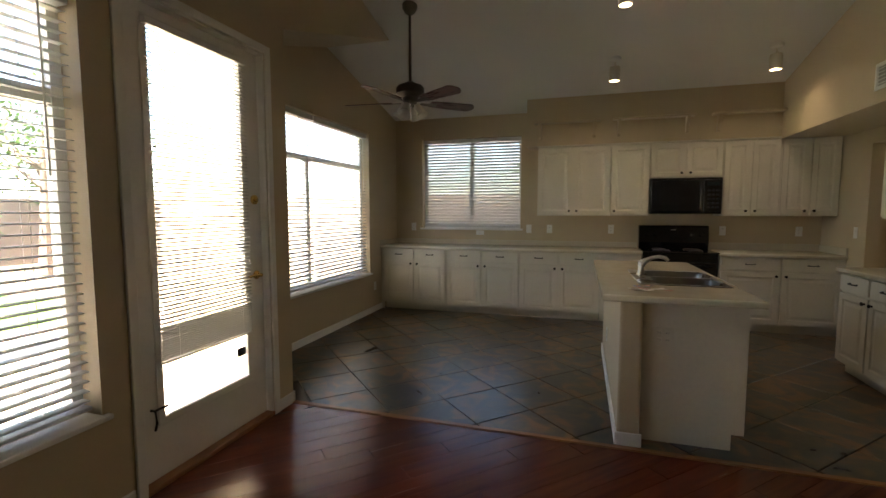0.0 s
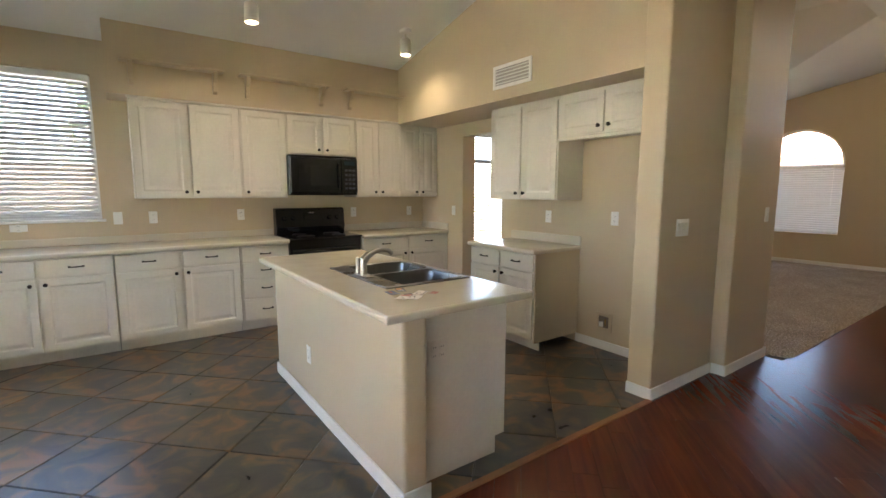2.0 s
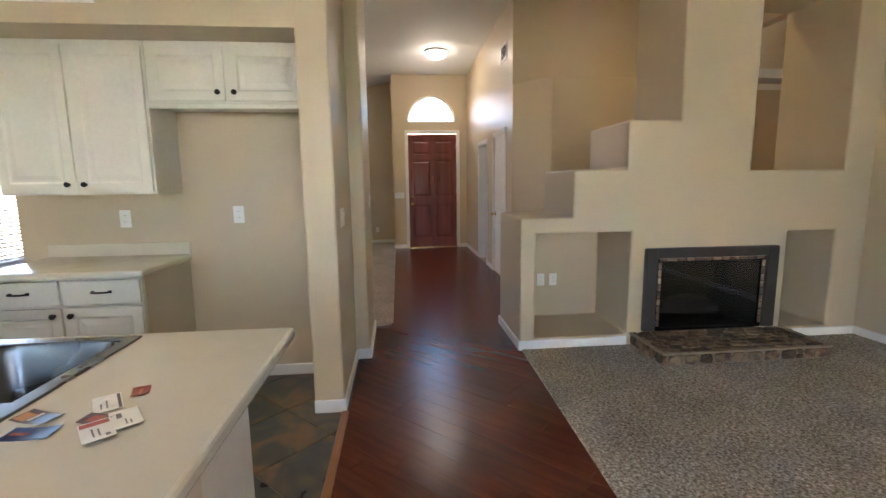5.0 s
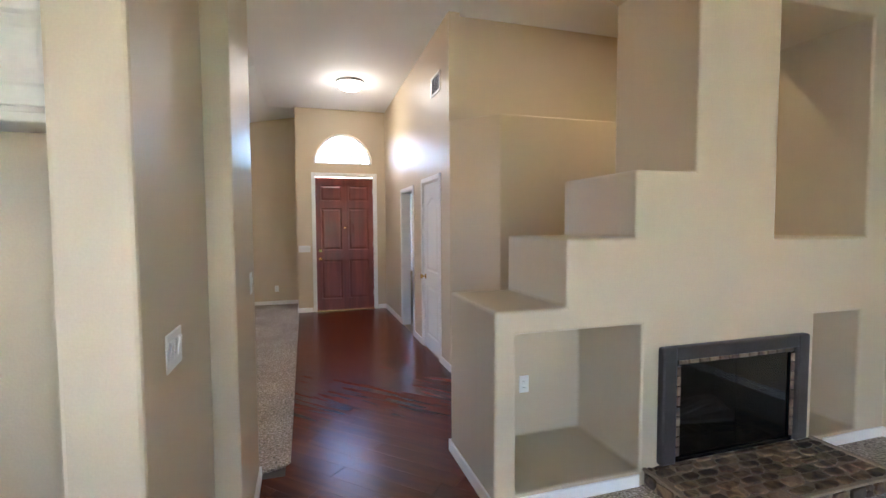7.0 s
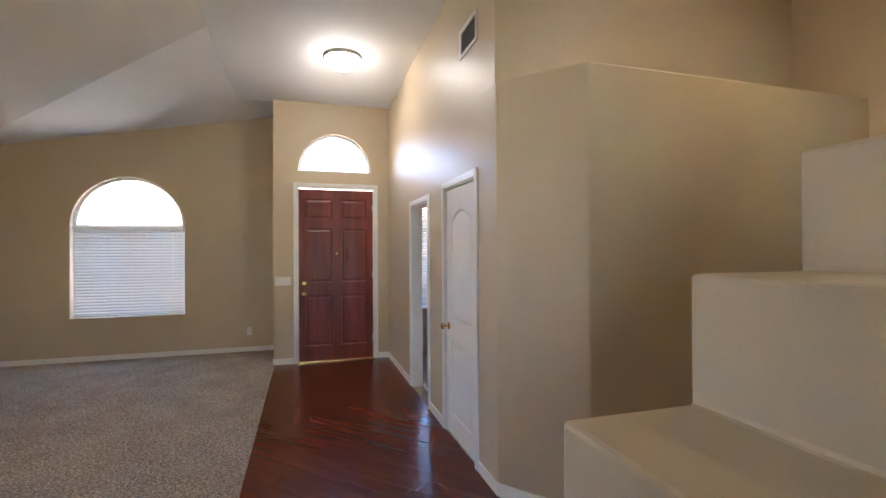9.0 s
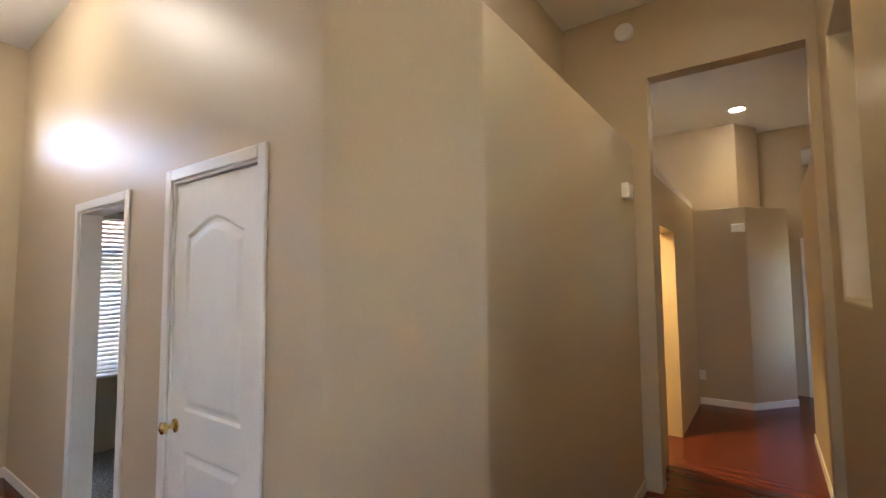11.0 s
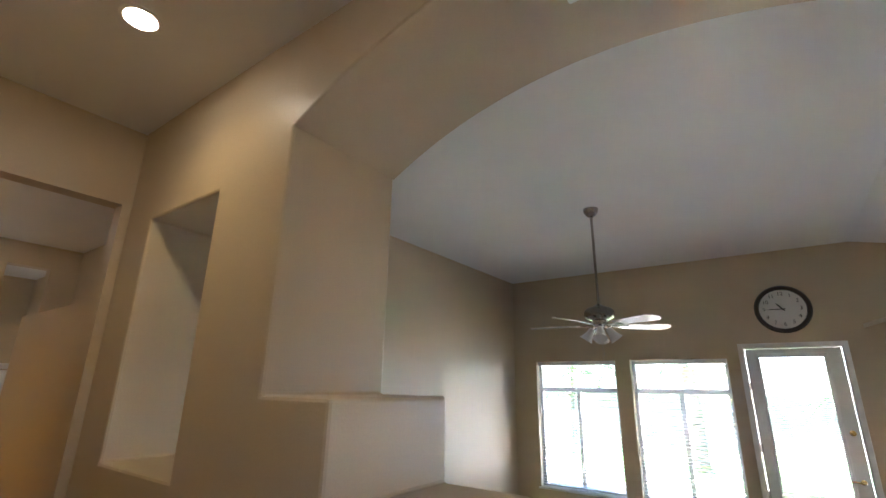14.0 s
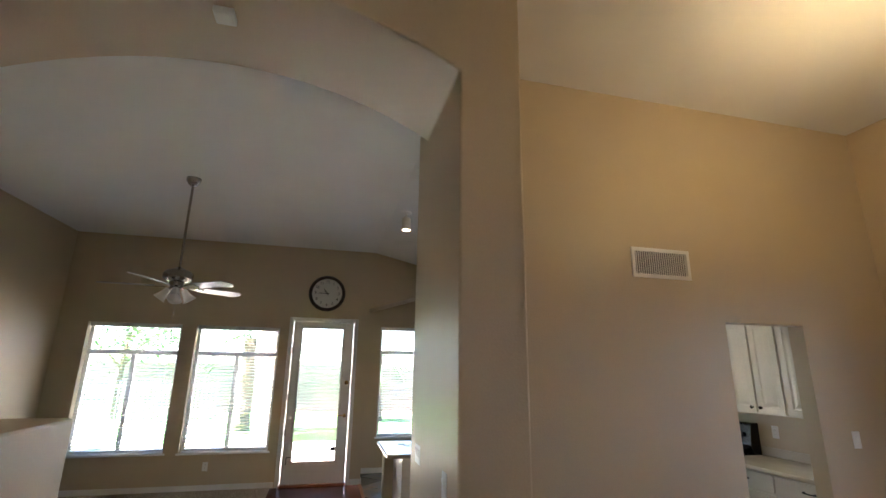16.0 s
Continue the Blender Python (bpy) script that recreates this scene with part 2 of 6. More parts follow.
def bx(bm, x0, x1, y0, y1, z0, z1, bev=0.0, seg=1):
    v = [bm.verts.new((x, y, z)) for x in (x0, x1) for y in (y0, y1) for z in (z0, z1)]
    fs = [bm.faces.new([v[i] for i in q]) for q in ((0, 1, 3, 2), (4, 6, 7, 5), (0, 4, 5, 1), (2, 3, 7, 6), (0, 2, 6, 4), (1, 5, 7, 3))]
    if bev:
        es = list({e for f in fs for e in f.edges})
        bmesh.ops.bevel(bm, geom=es, offset=bev, segments=seg, affect="EDGES", profile=0.5)
    return fs


def box(x0, x1, y0, y1, z0, z1, bev=0.0, seg=1):
    bm = bmesh.new()
    bx(bm, x0, x1, y0, y1, z0, z1, bev, seg)
    return bm


def prism(bm, pts, axis, a, b):
    """A polygon of (u, v) pushed from a to b along axis 0, 1 or 2."""
    def place(u, v, w):
        return ((w, u, v), (u, w, v), (u, v, w))[axis]
    lo = [bm.verts.new(place(u, v, a)) for u, v in pts]
    hi = [bm.verts.new(place(u, v, b)) for u, v in pts]
    bm.faces.new(lo)
    bm.faces.new(hi[::-1])
    for k in range(len(pts)):
        j = (k + 1) % len(pts)
        bm.faces.new((lo[k], lo[j], hi[j], hi[k]))


def rod(bm, p, q, r, r2=None, seg=12):
    p, q = Vector(p), Vector(q)
    d = q - p
    m = Matrix.Translation((p + q) / 2) @ d.to_track_quat("Z", "Y").to_matrix().to_4x4()
    bmesh.ops.create_cone(bm, cap_ends=True, segments=seg, radius1=r, radius2=r if r2 is None else r2, depth=d.length, matrix=m)


def tube(bm, pts, r, seg=10):
    """A bent round bar through the points."""
    rings = []
    pts = [Vector(p) for p in pts]
    for k, p in enumerate(pts):
        d = (pts[min(k + 1, len(pts) - 1)] - pts[max(k - 1, 0)]).normalized()
        side = d.cross(Vector((0.31, 0.17, 0.93))).normalized()
        up = side.cross(d)
        rk = r[k] if isinstance(r, (list, tuple)) else r
        rings.append([bm.verts.new(p + rk * (math.cos(a) * side + math.sin(a) * up)) for a in [2 * math.pi * i / seg for i in range(seg)]])
    for a, b in zip(rings, rings[1:]):
        for i in range(seg):
            bm.faces.new((a[i], a[(i + 1) % seg], b[(i + 1) % seg], b[i]))
    bm.faces.new(rings[0])
    bm.faces.new(rings[-1][::-1])


def lathe(bm, profile, centre=(0, 0, 0), seg=24):
    rings = []
    for r, z in profile:
        rings.append([bm.verts.new((centre[0] + max(r, 1e-4) * math.cos(2 * math.pi * i / seg), centre[1] + max(r, 1e-4) * math.sin(2 * math.pi * i / seg), centre[2] + z)) for i in range(seg)])
    for a, b in zip(rings, rings[1:]):
        for i in range(seg):
            bm.faces.new((a[i], a[(i + 1) % seg], b[(i + 1) % seg], b[i]))
    bm.faces.new(rings[0])
    bm.faces.new(rings[-1][::-1])


def cells(xs, ys, zs, solid):
    """The skin of the solid cells of a grid, as one clean mesh."""
    xs, ys, zs = sorted(set(xs)), sorted(set(ys)), sorted(set(zs))
    full = {}
    for i in range(len(xs) - 1):
        for j in range(len(ys) - 1):
            for k in range(len(zs) - 1):
                full[i, j, k] = solid((xs[i] + xs[i + 1]) / 2, (ys[j] + ys[j + 1]) / 2, (zs[k] + zs[k + 1]) / 2)
    bm = bmesh.new()
    made = {}

    def v(i, j, k):
        if (i, j, k) not in made:
            made[i, j, k] = bm.verts.new((xs[i], ys[j], zs[k]))
        return made[i, j, k]

    for (i, j, k), yes in full.items():
        if not yes:
            continue
        for (di, dj, dk), q in (((-1, 0, 0), ((0, 0, 0), (0, 0, 1), (0, 1, 1), (0, 1, 0))), ((1, 0, 0), ((1, 0, 0), (1, 1, 0), (1, 1, 1), (1, 0, 1))),
                                ((0, -1, 0), ((0, 0, 0), (1, 0, 0), (1, 0, 1), (0, 0, 1))), ((0, 1, 0), ((0, 1, 0), (0, 1, 1), (1, 1, 1), (1, 1, 0))),
                                ((0, 0, -1), ((0, 0, 0), (0, 1, 0), (1, 1, 0), (1, 0, 0))), ((0, 0, 1), ((0, 0, 1), (1, 0, 1), (1, 1, 1), (0, 1, 1)))):
            if not full.get((i + di, j + dj, k + dk)):
                bm.faces.new([v(i + a, j + b, k + c) for a, b, c in q])
    bmesh.ops.dissolve_limit(bm, angle_limit=0.01, verts=bm.verts, edges=bm.edges)
    return bm


def wall(name, x, y, z, holes=(), material=None, bevel=0.0):
    """A wall block; holes are boxes ((x0, x1), (y0, y1), (z0, z1)), with None for the whole thickness."""
    hs = [[h[n] or (a[0] - 1, a[1] + 1) for n, a in enumerate((x, y, z))] for h in holes]
    cut = [[c for h in hs for c in h[n] if a[0] < c < a[1]] for n, a in enumerate((x, y, z))]
    bm = cells([*x, *cut[0]], [*y, *cut[1]], [*z, *cut[2]], lambda *p: not any(all(h[n][0] < p[n] < h[n][1] for n in range(3)) for h in hs))
    ob = part(name, bm, material or WALL, bevel=bevel)
    return structure(ob, "smooth tan painted wall", "wall")


def arc(c, r, a0, a1, n, rz=None):
    return [(c[0] + r * math.cos(a0 + (a1 - a0) * k / n), c[1] + (rz or r) * math.sin(a0 + (a1 - a0) * k / n)) for k in range(n + 1)]


# ---- large structure ----
def sheet(name, quads, material, label, category):
    bm = bmesh.new()
    for q in quads:
        bm.faces.new([bm.verts.new(p) for p in q])
    bmesh.ops.remove_doubles(bm, verts=bm.verts, dist=1e-4)
    ob = part(name, bm, material)
    return structure(ob, label, category)


def slab(name, x, y, top, material, label, category, thick=0.15):
    return structure(part(name, box(x[0], x[1], y[0], y[1], top - thick, top), material), label, category)


floor_tile = slab("floor_kitchen", (N, E), (CX, B), -0.006, GROUT, "dark grout bed under diagonal slate tiles", "floor")
floor_wood = slab("floor_entry", (W, FX), (DW, CX), -0.006, GROUT, "subfloor under glossy red-brown wood planks", "floor")
floor_hall = slab("floor_hall", (F1, HX), (-5.2, DW), -0.006, GROUT, "subfloor under glossy red-brown wood planks", "floor")
floor_north = slab("floor_dining", (E, LX), (CX, B), -0.006, GROUT, "subfloor under brown carpet", "floor")
floor_south = slab("floor_great_room", (W, F1), (S, DW), -0.006, GROUT, "subfloor under brown carpet", "floor")
floor_office = slab("floor_office", (HX + 0.1, FX), (-2.5, DW - 0.12), 0.0, CARPET, "dark carpet of the side room", "floor")

# ceilings
T = 0.2
c_flat = bmesh.new()
bx(c_flat, W - 0.2, F0 + 0.01, S - 0.2, CREASE, LOW, LOW + 0.12)
structure(part("ceiling_great_room", c_flat, CEIL), "smooth white painted ceiling", "ceiling")
c_vault = bmesh.new()
prism(c_vault, [(CREASE, LOW), (B + 0.2, vault(B + 0.2)), (B + 0.2, vault(B + 0.2) + 0.12), (CREASE, LOW + 0.12)], 0, N - 0.2, E + 0.02)
structure(part("ceiling_kitchen", c_vault, CEIL), "white vaulted kitchen ceiling falling to the cabinets", "ceiling")
for name, x, y, z, high in (("ceiling_hall", (F1 - 0.01, HX + 0.1), (HO - 0.02, DW - 0.1), HIGH, 0.12),
                            ("ceiling_dining", (D - 0.12, 7.0), (3.42, B + 0.1), HIGH + 0.10, 0.06), ("ceiling_dining_step", (F1 - 0.02, 7.0), (3.64, 3.66), HIGH, 0.16),
                            ("ceiling_far_hall", (2.9, 6.0), (-5.4, HO - 0.14), 3.60, 0.12), ("ceiling_office", (HX + 0.1, FX + 0.1), (-2.6, DW - 0.1), 2.75, 0.12)):
    structure(part(name, box(*x, *y, z, z + high), CEIL), "smooth white painted ceiling", "ceiling")
sheet("ceiling_living", [[(7, 2.95, HIGH + 0.104), (LX + 0.15, 2.95, 3.67), (LX + 0.15, B + 0.1, 2.85)], [(7, 2.95, HIGH + 0.104), (LX + 0.15, B + 0.1, 2.85), (7, B + 0.1, HIGH + 0.104)]], CEIL, "white ceiling folding down to the front wall", "ceiling")
entry_top = bmesh.new()
prism(entry_top, [(F1 - 0.01, HIGH), (5.6, HIGH), (FX + 0.1, 3.585), (FX + 0.1, 3.74), (F1 - 0.01, 3.82)], 1, DW - 0.1, 3.64)
structure(part("ceiling_entry", entry_top, CEIL), "white ceiling falling gently to the front door", "ceiling")
soffit = bmesh.new()
prism(soffit, [(CX, 2.64), (5.27, 3.20), (5.27, 3.32), (CX, 3.32)], 0, N, W - T)
structure(part("ceiling_nook_soffit", soffit, WALL), "tan soffit rising over the nook window", "ceiling")

W1, W2, PD = (-0.52, 0.70), (0.90, 2.085), (2.27, 3.235)
NW, BWX = (3.74, 6.27), (-2.155, -0.675)
wall("wall_west", (W - T, W), (S - T, CX), (-0.1, LOW), [(None, W1, (0.50, 2.29)), (None, W2, (0.50, 2.29)), (None, PD, (-0.2, 2.42))])
header = bmesh.new()
prism(header, [(CX, 2.64), (5.27, 3.20), (5.27, vault(5.27)), (CREASE, LOW), (CX, LOW)], 0, W - T, W)
structure(part("wall_nook_header", header, WALL), "tan raked wall above the nook opening", "wall")
wall("wall_nook_return", (N - T, W - T), (CX - T, CX), (-0.1, LOW))
wall("wall_nook", (N - T, N), (CX, B), (-0.1, 3.4), [(None, NW, (0.555, 2.42))])
wall("wall_north", (N - T, D), (B, B + T), (-0.1, 3.2), [(BWX, None, (1.145, 2.455))])
wall("wall_soffit", (-0.56, E), (6.82, B), (2.245, 3.2))
wall("wall_kitchen_header", (2.31, E), (3.60, 6.82), (2.22, 3.7))
wall("wall_kitchen_column", (C0, C1), (CX, 3.627), (-0.05, 3.83), bevel=0.012)
wall("wall_kitchen_east", (E, D), (3.627, B + T), (-0.1, 3.8), [(None, (5.60, 6.31), (-0.2, 2.07))])
wall("wall_south", (W - T, F0), (S - T, S), (-0.1, LOW))

# fireplace wall with its steps, column, niches and arch
steps = ((2.125, 1.093), (1.702, 1.468), (1.262, 1.850))
NICHES = (((3.0, 3.78), (1.205, 2.0), (0.10, 0.965)), ((3.0, 3.75), (-0.62, -0.18), (0.10, 0.94)), ((3.0, 3.72), (0.04, 0.95), (0.10, 0.71)))
THROUGH = ((3.0, 4.1), (-0.645, 0.195), (1.447, 2.93))


def hearth_wall(x, y, z):
    for n in (*NICHES, THROUGH):
        if all(a < p < b for p, (a, b) in zip((x, y, z), n)):
            return False
    return y < 0.835 or any(y < a and z < b for a, b in steps)


fire = cells([F0, 3.72, 3.75, 3.78, F1], [HO, -0.645, -0.62, -0.18, 0.04, 0.195, 0.835, 0.95, 1.205, 1.262, 1.702, 2.0, 2.125], [-0.05, 0.10, 0.71, 0.94, 0.965, 1.093, 1.447, 1.468, 1.85, 2.93, HIGH + 0.1], hearth_wall)
structure(part("wall_fireplace", fire, WALL, bevel=0.016), "tan stepped fireplace wall with niches and tall column", "wall")
arch = bmesh.new()
ya, yb, zs, rise = 0.835, 3.345, 3.125, 0.33
rad = ((yb - ya) ** 2 / 4 + rise ** 2) / (2 * rise)
ha = math.asin((yb - ya) / 2 / rad)
curve = [((ya + yb) / 2 + rad * math.sin(a), zs + rise - rad + rad * math.cos(a)) for a in [-ha + 2 * ha * k / 28 for k in range(29)]]
prism(arch, [(ya - 0.05, zs), *curve, (yb, -0.05), (3.66, -0.05), (3.66, HIGH + 0.15), (ya - 0.05, HIGH + 0.15)], 0, F0 - 0.008, F1 - 0.001)
structure(part("wall_arch", arch, WALL, bevel=0.012), "tan wall above a wide segmental arch", "wall")

# hall and entry
low = bmesh.new()
prism(low, [(5.80, DW - 0.1), (5.80, DW + 0.002), (5.477, DW + 0.002), (HE, 1.25), (HE, HO), (5.80, HO)], 2, -0.05, 2.60)
structure(part("wall_hall_low", low, WALL, bevel=0.012), "tan low wall topped by a plant shelf", "wall")
wall("wall_hall_upper", (HX, HX + 0.12), (HO, DW - 0.12), (-0.05, HIGH))
OD, CD = (7.14, 7.88), (5.86, 6.59)
wall("wall_entry_side", (5.50, FX + T), (DW - 0.12, DW), (-0.1, HIGH), [(OD, None, (-0.2, 2.03)), (CD, None, (-0.2, 2.06))])
wall("wall_front", (FX, FX + T), (DW, 3.18), (-0.1, HIGH), [(None, (1.83, 2.87), (-0.2, 2.42)), (None, (1.86, 2.86), (2.64, 3.17))])
lun = bmesh.new()
a0 = arc((2.36, 2.64), 0.50, 0, math.pi, 24, 0.53)
for k in range(24):
    (u0, v0), (u1, v1) = a0[k], a0[k + 1]
    prism(lun, [(u0, v0), (u1, v1), (u1, 3.172), (u0, 3.172)], 0, FX + 0.003, FX + T - 0.003)
structure(part("wall_front_arch", lun, WALL), "tan wall round a half-round window", "wall")
wall("wall_entry_jog", (FX + T, LX), (3.18 - T, 3.18), (-0.1, HIGH))
AW = (4.47, 5.89)
wall("wall_living_front", (LX, LX + T), (3.18 - T, B), (-0.1, 3.7), [(None, AW, (0.61, 2.61))])
lun2 = bmesh.new()
a0 = arc((5.18, 1.90), 0.71, 0, math.pi, 28)
for k in range(28):
    (u0, v0), (u1, v1) = a0[k], a0[k + 1]
    prism(lun2, [(u0, v0), (u1, v1), (u1, 2.615), (u0, 2.615)], 0, LX + 0.003, LX + T - 0.003)
structure(part("wall_living_arch", lun2, WALL), "tan wall round an arched window", "wall")
DWIN = (3.84, 5.30)
wall("wall_dining_north", (D, LX + T), (B, B + T), (-0.1, 3.8), [(DWIN, None, (0.56, 2.29))])
wall("wall_hall_end", (F0, HX + 0.3), (HO - 0.14, HO), (-0.05, HIGH), [((3.96, 4.925), None, (-0.2, 3.11))])

# far hall
wall("wall_far_left", (4.985, 5.12), (-3.93, HO - 0.14), (-0.05, 2.45), [(None, (-2.44, -1.68), (-0.1, 2.03))])
wall("wall_far_left_upper", (6.0, 6.1), (-5.4, HO - 0.14), (-0.05, 3.62))
wall("wall_side_room", (5.9, 6.0), (-3.85, HO - 0.14), (-0.05, 2.6), material=LAMPLIT_YELLOW)
structure(part("ceiling_side_room", box(4.985, 6.0, -3.95, HO - 0.14, 2.45, 2.52), CEIL), "white painted ceiling of the side room", "ceiling")
wall("wall_far_right", (3.80, 3.93), (-2.99, HO - 0.14), (-0.05, 2.45))
fr = bmesh.new()
prism(fr, [(5.42, -3.93), (4.42, -3.93), (4.0, -4.45), (4.0, -4.9), (5.42, -4.9)], 2, -0.05, 2.43)
structure(part("wall_far_low", fr, WALL, bevel=0.01), "tan low wall with a canted corner and shelf top", "wall")
fu = bmesh.new()
prism(fu, [(5.95, -4.35), (4.50, -4.38), (4.27, -4.76), (4.27, -5.05), (5.95, -5.05)], 2, 2.43, 3.60)
structure(part("wall_far_upper", fu, WALL, bevel=0.01), "tan upper wall set back above the shelf", "wall")
wall("wall_far_end", (2.9, 5.9), (-5.2, -5.05), (-0.05, 3.62), [((3.25, 3.80), None, (-0.1, 2.03)), ((3.36, 3.79), None, (2.56, 3.30))])
# unseen room added behind the end door; its west hole admits daylight
wall("wall_bath_back", (2.9, 4.6), (-7.4, -7.3), (-0.05, 3.6))
wall("wall_bath_west", (2.9, 3.0), (-7.3, -5.2), (-0.05, 3.6), [(None, (-6.5, -5.9), (1.1, 2.3))])
wall("wall_bath_east", (4.5, 4.6), (-7.3, -5.2), (-0.05, 3.6))
structure(part("ceiling_bath", box(2.9, 4.6, -7.4, -5.2, 3.5, 3.6), CEIL), "white painted ceiling behind the end door", "ceiling")
slab("floor_bath", (2.9, 4.6), (-7.4, -5.2), 0.0, CARPET, "brown carpet behind the end door", "floor")
# unseen slot, cut to let daylight onto the canted corner
wall("wall_far_side", (2.9, 3.05), (-5.05, HO - 0.14), (-0.05, 3.62), [(None, (-4.72, -4.56), (0.5, 1.95))])
wall("wall_lamplit", (5.30, 5.9), (-3.95, -3.85), (-0.05, 2.6), material=LAMPLIT_YELLOW)
wall("wall_office_back", (HX + 0.12, FX + T), (-2.62, -2.5), (-0.1, 2.9))
wall("wall_office_front", (FX, FX + T), (-2.5, DW - 0.12), (-0.1, 2.9), [(None, (0.15, 1.20), (0.70, 2.25))])


# ---- trim ----
def skirting(name, x, y):
    bm = bmesh.new()
    bx(bm, x[0], x[1], y[0], y[1], 0.0, 0.083, 0.004, 1)
    return structure(part(name, bm, TRIM), "white painted baseboard", "baseboard")


b = 0.013
for x, y in (((W, W + b), (S, 2.21)), ((W, W + b), (3.29, CX)), ((W, W + b), (CX, CX + b)), ((N, W + b), (CX, CX + b)), ((N, N + b), (CX + b, 6.66)),
             ((W + b, F0), (S, S + b)), ((F0 - b, F0), (S + b, -0.30)), ((F0 - b, F0), (1.21, 2.125 + b)), ((F0, F1 + b), (2.125, 2.125 + b)), ((F1, F1 + b), (HO, 2.125)),
             ((C0 - b, C0), (CX - b, 3.627)), ((C0, C1 - b), (CX - b, CX)), ((C1 - b, C1), (3.345 - b, CX - b)), ((C1, F1 + b), (3.345 - b, 3.345)), ((F1, F1 + b), (3.345, 3.66)),
             ((E - b, E), (3.627, 4.55)), ((D, D + b), (3.66, 5.60)), ((D, D + b), (6.31, B)), ((D + b, LX), (B - b, B)), ((LX - b, LX), (3.18, B - b)), ((FX - b, FX), (2.93, 3.18 + b)), ((FX, LX - b), (3.18, 3.18 + b)),
             ((FX - b, FX), (DW, 1.77)), ((7.94, FX - b), (DW, DW + b)), ((6.65, 7.08), (DW, DW + b)), ((5.475, 5.80), (DW, DW + b)), ((HE - b, HE), (HO, 1.25)),
             ((3.93, 3.93 + b), (-2.99, HO - 0.14)), ((4.43, 4.985), (-3.93, -3.917)), ((E - b, E), (5.43, 5.60))):
    skirting("baseboard", x, y)
sk = bmesh.new()
prism(sk, [(5.475, DW), (HE - b, 1.25), (HE - b, 1.265), (5.475, DW + b)], 2, 0.0, 0.083)
structure(part("baseboard", sk, TRIM), "white painted baseboard on the canted corner", "baseboard")
sk = bmesh.new()
prism(sk, [(4.43, -3.917), (3.99, -4.442), (4.0, -4.45), (4.44, -3.93)], 2, 0.0, 0.083)
structure(part("baseboard", sk, TRIM), "white painted baseboard on the canted corner", "baseboard")
strip = bmesh.new()
prism(strip, [(CX - 0.03, 0.0), (CX - 0.022, 0.010), (CX + 0.012, 0.010), (CX + 0.02, 0.0)], 0, W + b, C0 - b)
structure(part("trim_floor_strip", strip, OAK), "orange oak transition strip between tile and wood", "trim")


# ---- carpets ----
def carpet(name, pts, label):
    bm = bmesh.new()
    prism(bm, pts, 2, -0.006, 0.012)
    return structure(part(name, bm, CARPET, bevel=0.006), label, "carpet")


carpet("carpet_great_room", [(W, S), (F0, S), (F0, 2.11), (1.4, 2.17), (W, 2.17)], "mottled brown cut-pile carpet by the fireplace")
carpet("carpet_living", [(4.06, 3.17), (FX, 3.17), (FX, 3.19), (LX, 3.19), (LX, B), (D, B), (D, 3.66), (F1, 3.66), (F1, 3.36), (3.98, 3.33), (4.02, 3.20)], "mottled brown cut-pile carpet in the front room")


# ---- windows ----
def slat_mesh(width, depth, thick, name):
    bm = bmesh.new()
    n = 4
    top = [bm.verts.new((s * width / 2, -depth / 2 + depth * k / n, 0.0035 * math.sin(math.pi * k / n) + thick)) for s in (-1, 1) for k in range(n + 1)]
    bot = [bm.verts.new((s * width / 2, -depth / 2 + depth * k / n, 0.0035 * math.sin(math.pi * k / n))) for s in (-1, 1) for k in range(n + 1)]
    for k in range(n):
        bm.faces.new((top[k], top[k + 1], top[n + 2 + k], top[n + 1 + k]))
        bm.faces.new((bot[k], bot[n + 1 + k], bot[n + 2 + k], bot[k + 1]))
    bm.faces.new((top[0], top[n + 1], bot[n + 1], bot[0]))
    bm.faces.new((top[n], bot[n], bot[2 * n + 1], top[2 * n + 1]))
    me = bpy.data.meshes.new(name)
    bm.to_mesh(me)
    bm.free()
    me.materials.append(SLAT)
    me.shade_smooth()
    return me


def frame_bars(bm, w, z0, z1, y0, y1, t):
    bx(bm, -w / 2, -w / 2 + t, y0, y1, z0, z1)
    bx(bm, w / 2 - t, w / 2, y0, y1, z0, z1)
    bx(bm, -w / 2 + t, w / 2 - t, y0, y1, z0, z0 + t)
    bx(bm, -w / 2 + t, w / 2 - t, y0, y1, z1 - t, z1)


def window(m, w, z0, z1, label, mullion=True, transom=0.0, sill=True, depth=T):
    """A window unit; local x along the wall, local y outwards, origin on the inner wall face at floor height."""
    win = thing("window", label, "window", m)
    win["kind"] = "structure"
    bm = bmesh.new()
    frame_bars(bm, w, z0, z1, depth - 0.09, depth - 0.03, 0.045)
    top = z1 - transom if transom else z1
    if transom:
        bx(bm, -w / 2 + 0.045, w / 2 - 0.045, depth - 0.085, depth - 0.035, top - 0.03, top + 0.03)
    if mullion:
        bx(bm, -0.028, 0.028, depth - 0.085, depth - 0.035, z0 + 0.045, top - (0.03 if transom else 0.045))
    part("window_frame", bm, VINYL, win, "white vinyl slider frame")
    zz = [(z0 + 0.045, top - 0.03)] + ([(top + 0.03, z1 - 0.045)] if transom else [])
    for a, c in zz:
        for s in ((-1, 0), (0, 1)) if mullion and a < top - 0.1 else ((-1, 1),):
            p = part("pane", box(s[0] * (w / 2 - 0.045), s[1] * (w / 2 - 0.045), depth - 0.062, depth - 0.058, a, c), GLASS, win)
            p.visible_shadow = False
    if sill:
        part("window_sill", box(-w / 2 - 0.03, w / 2 + 0.03, -0.03, 0.10, z0 - 0.022, z0 + 0.002, 0.004), TRIM, win, "white painted sill")
    return win


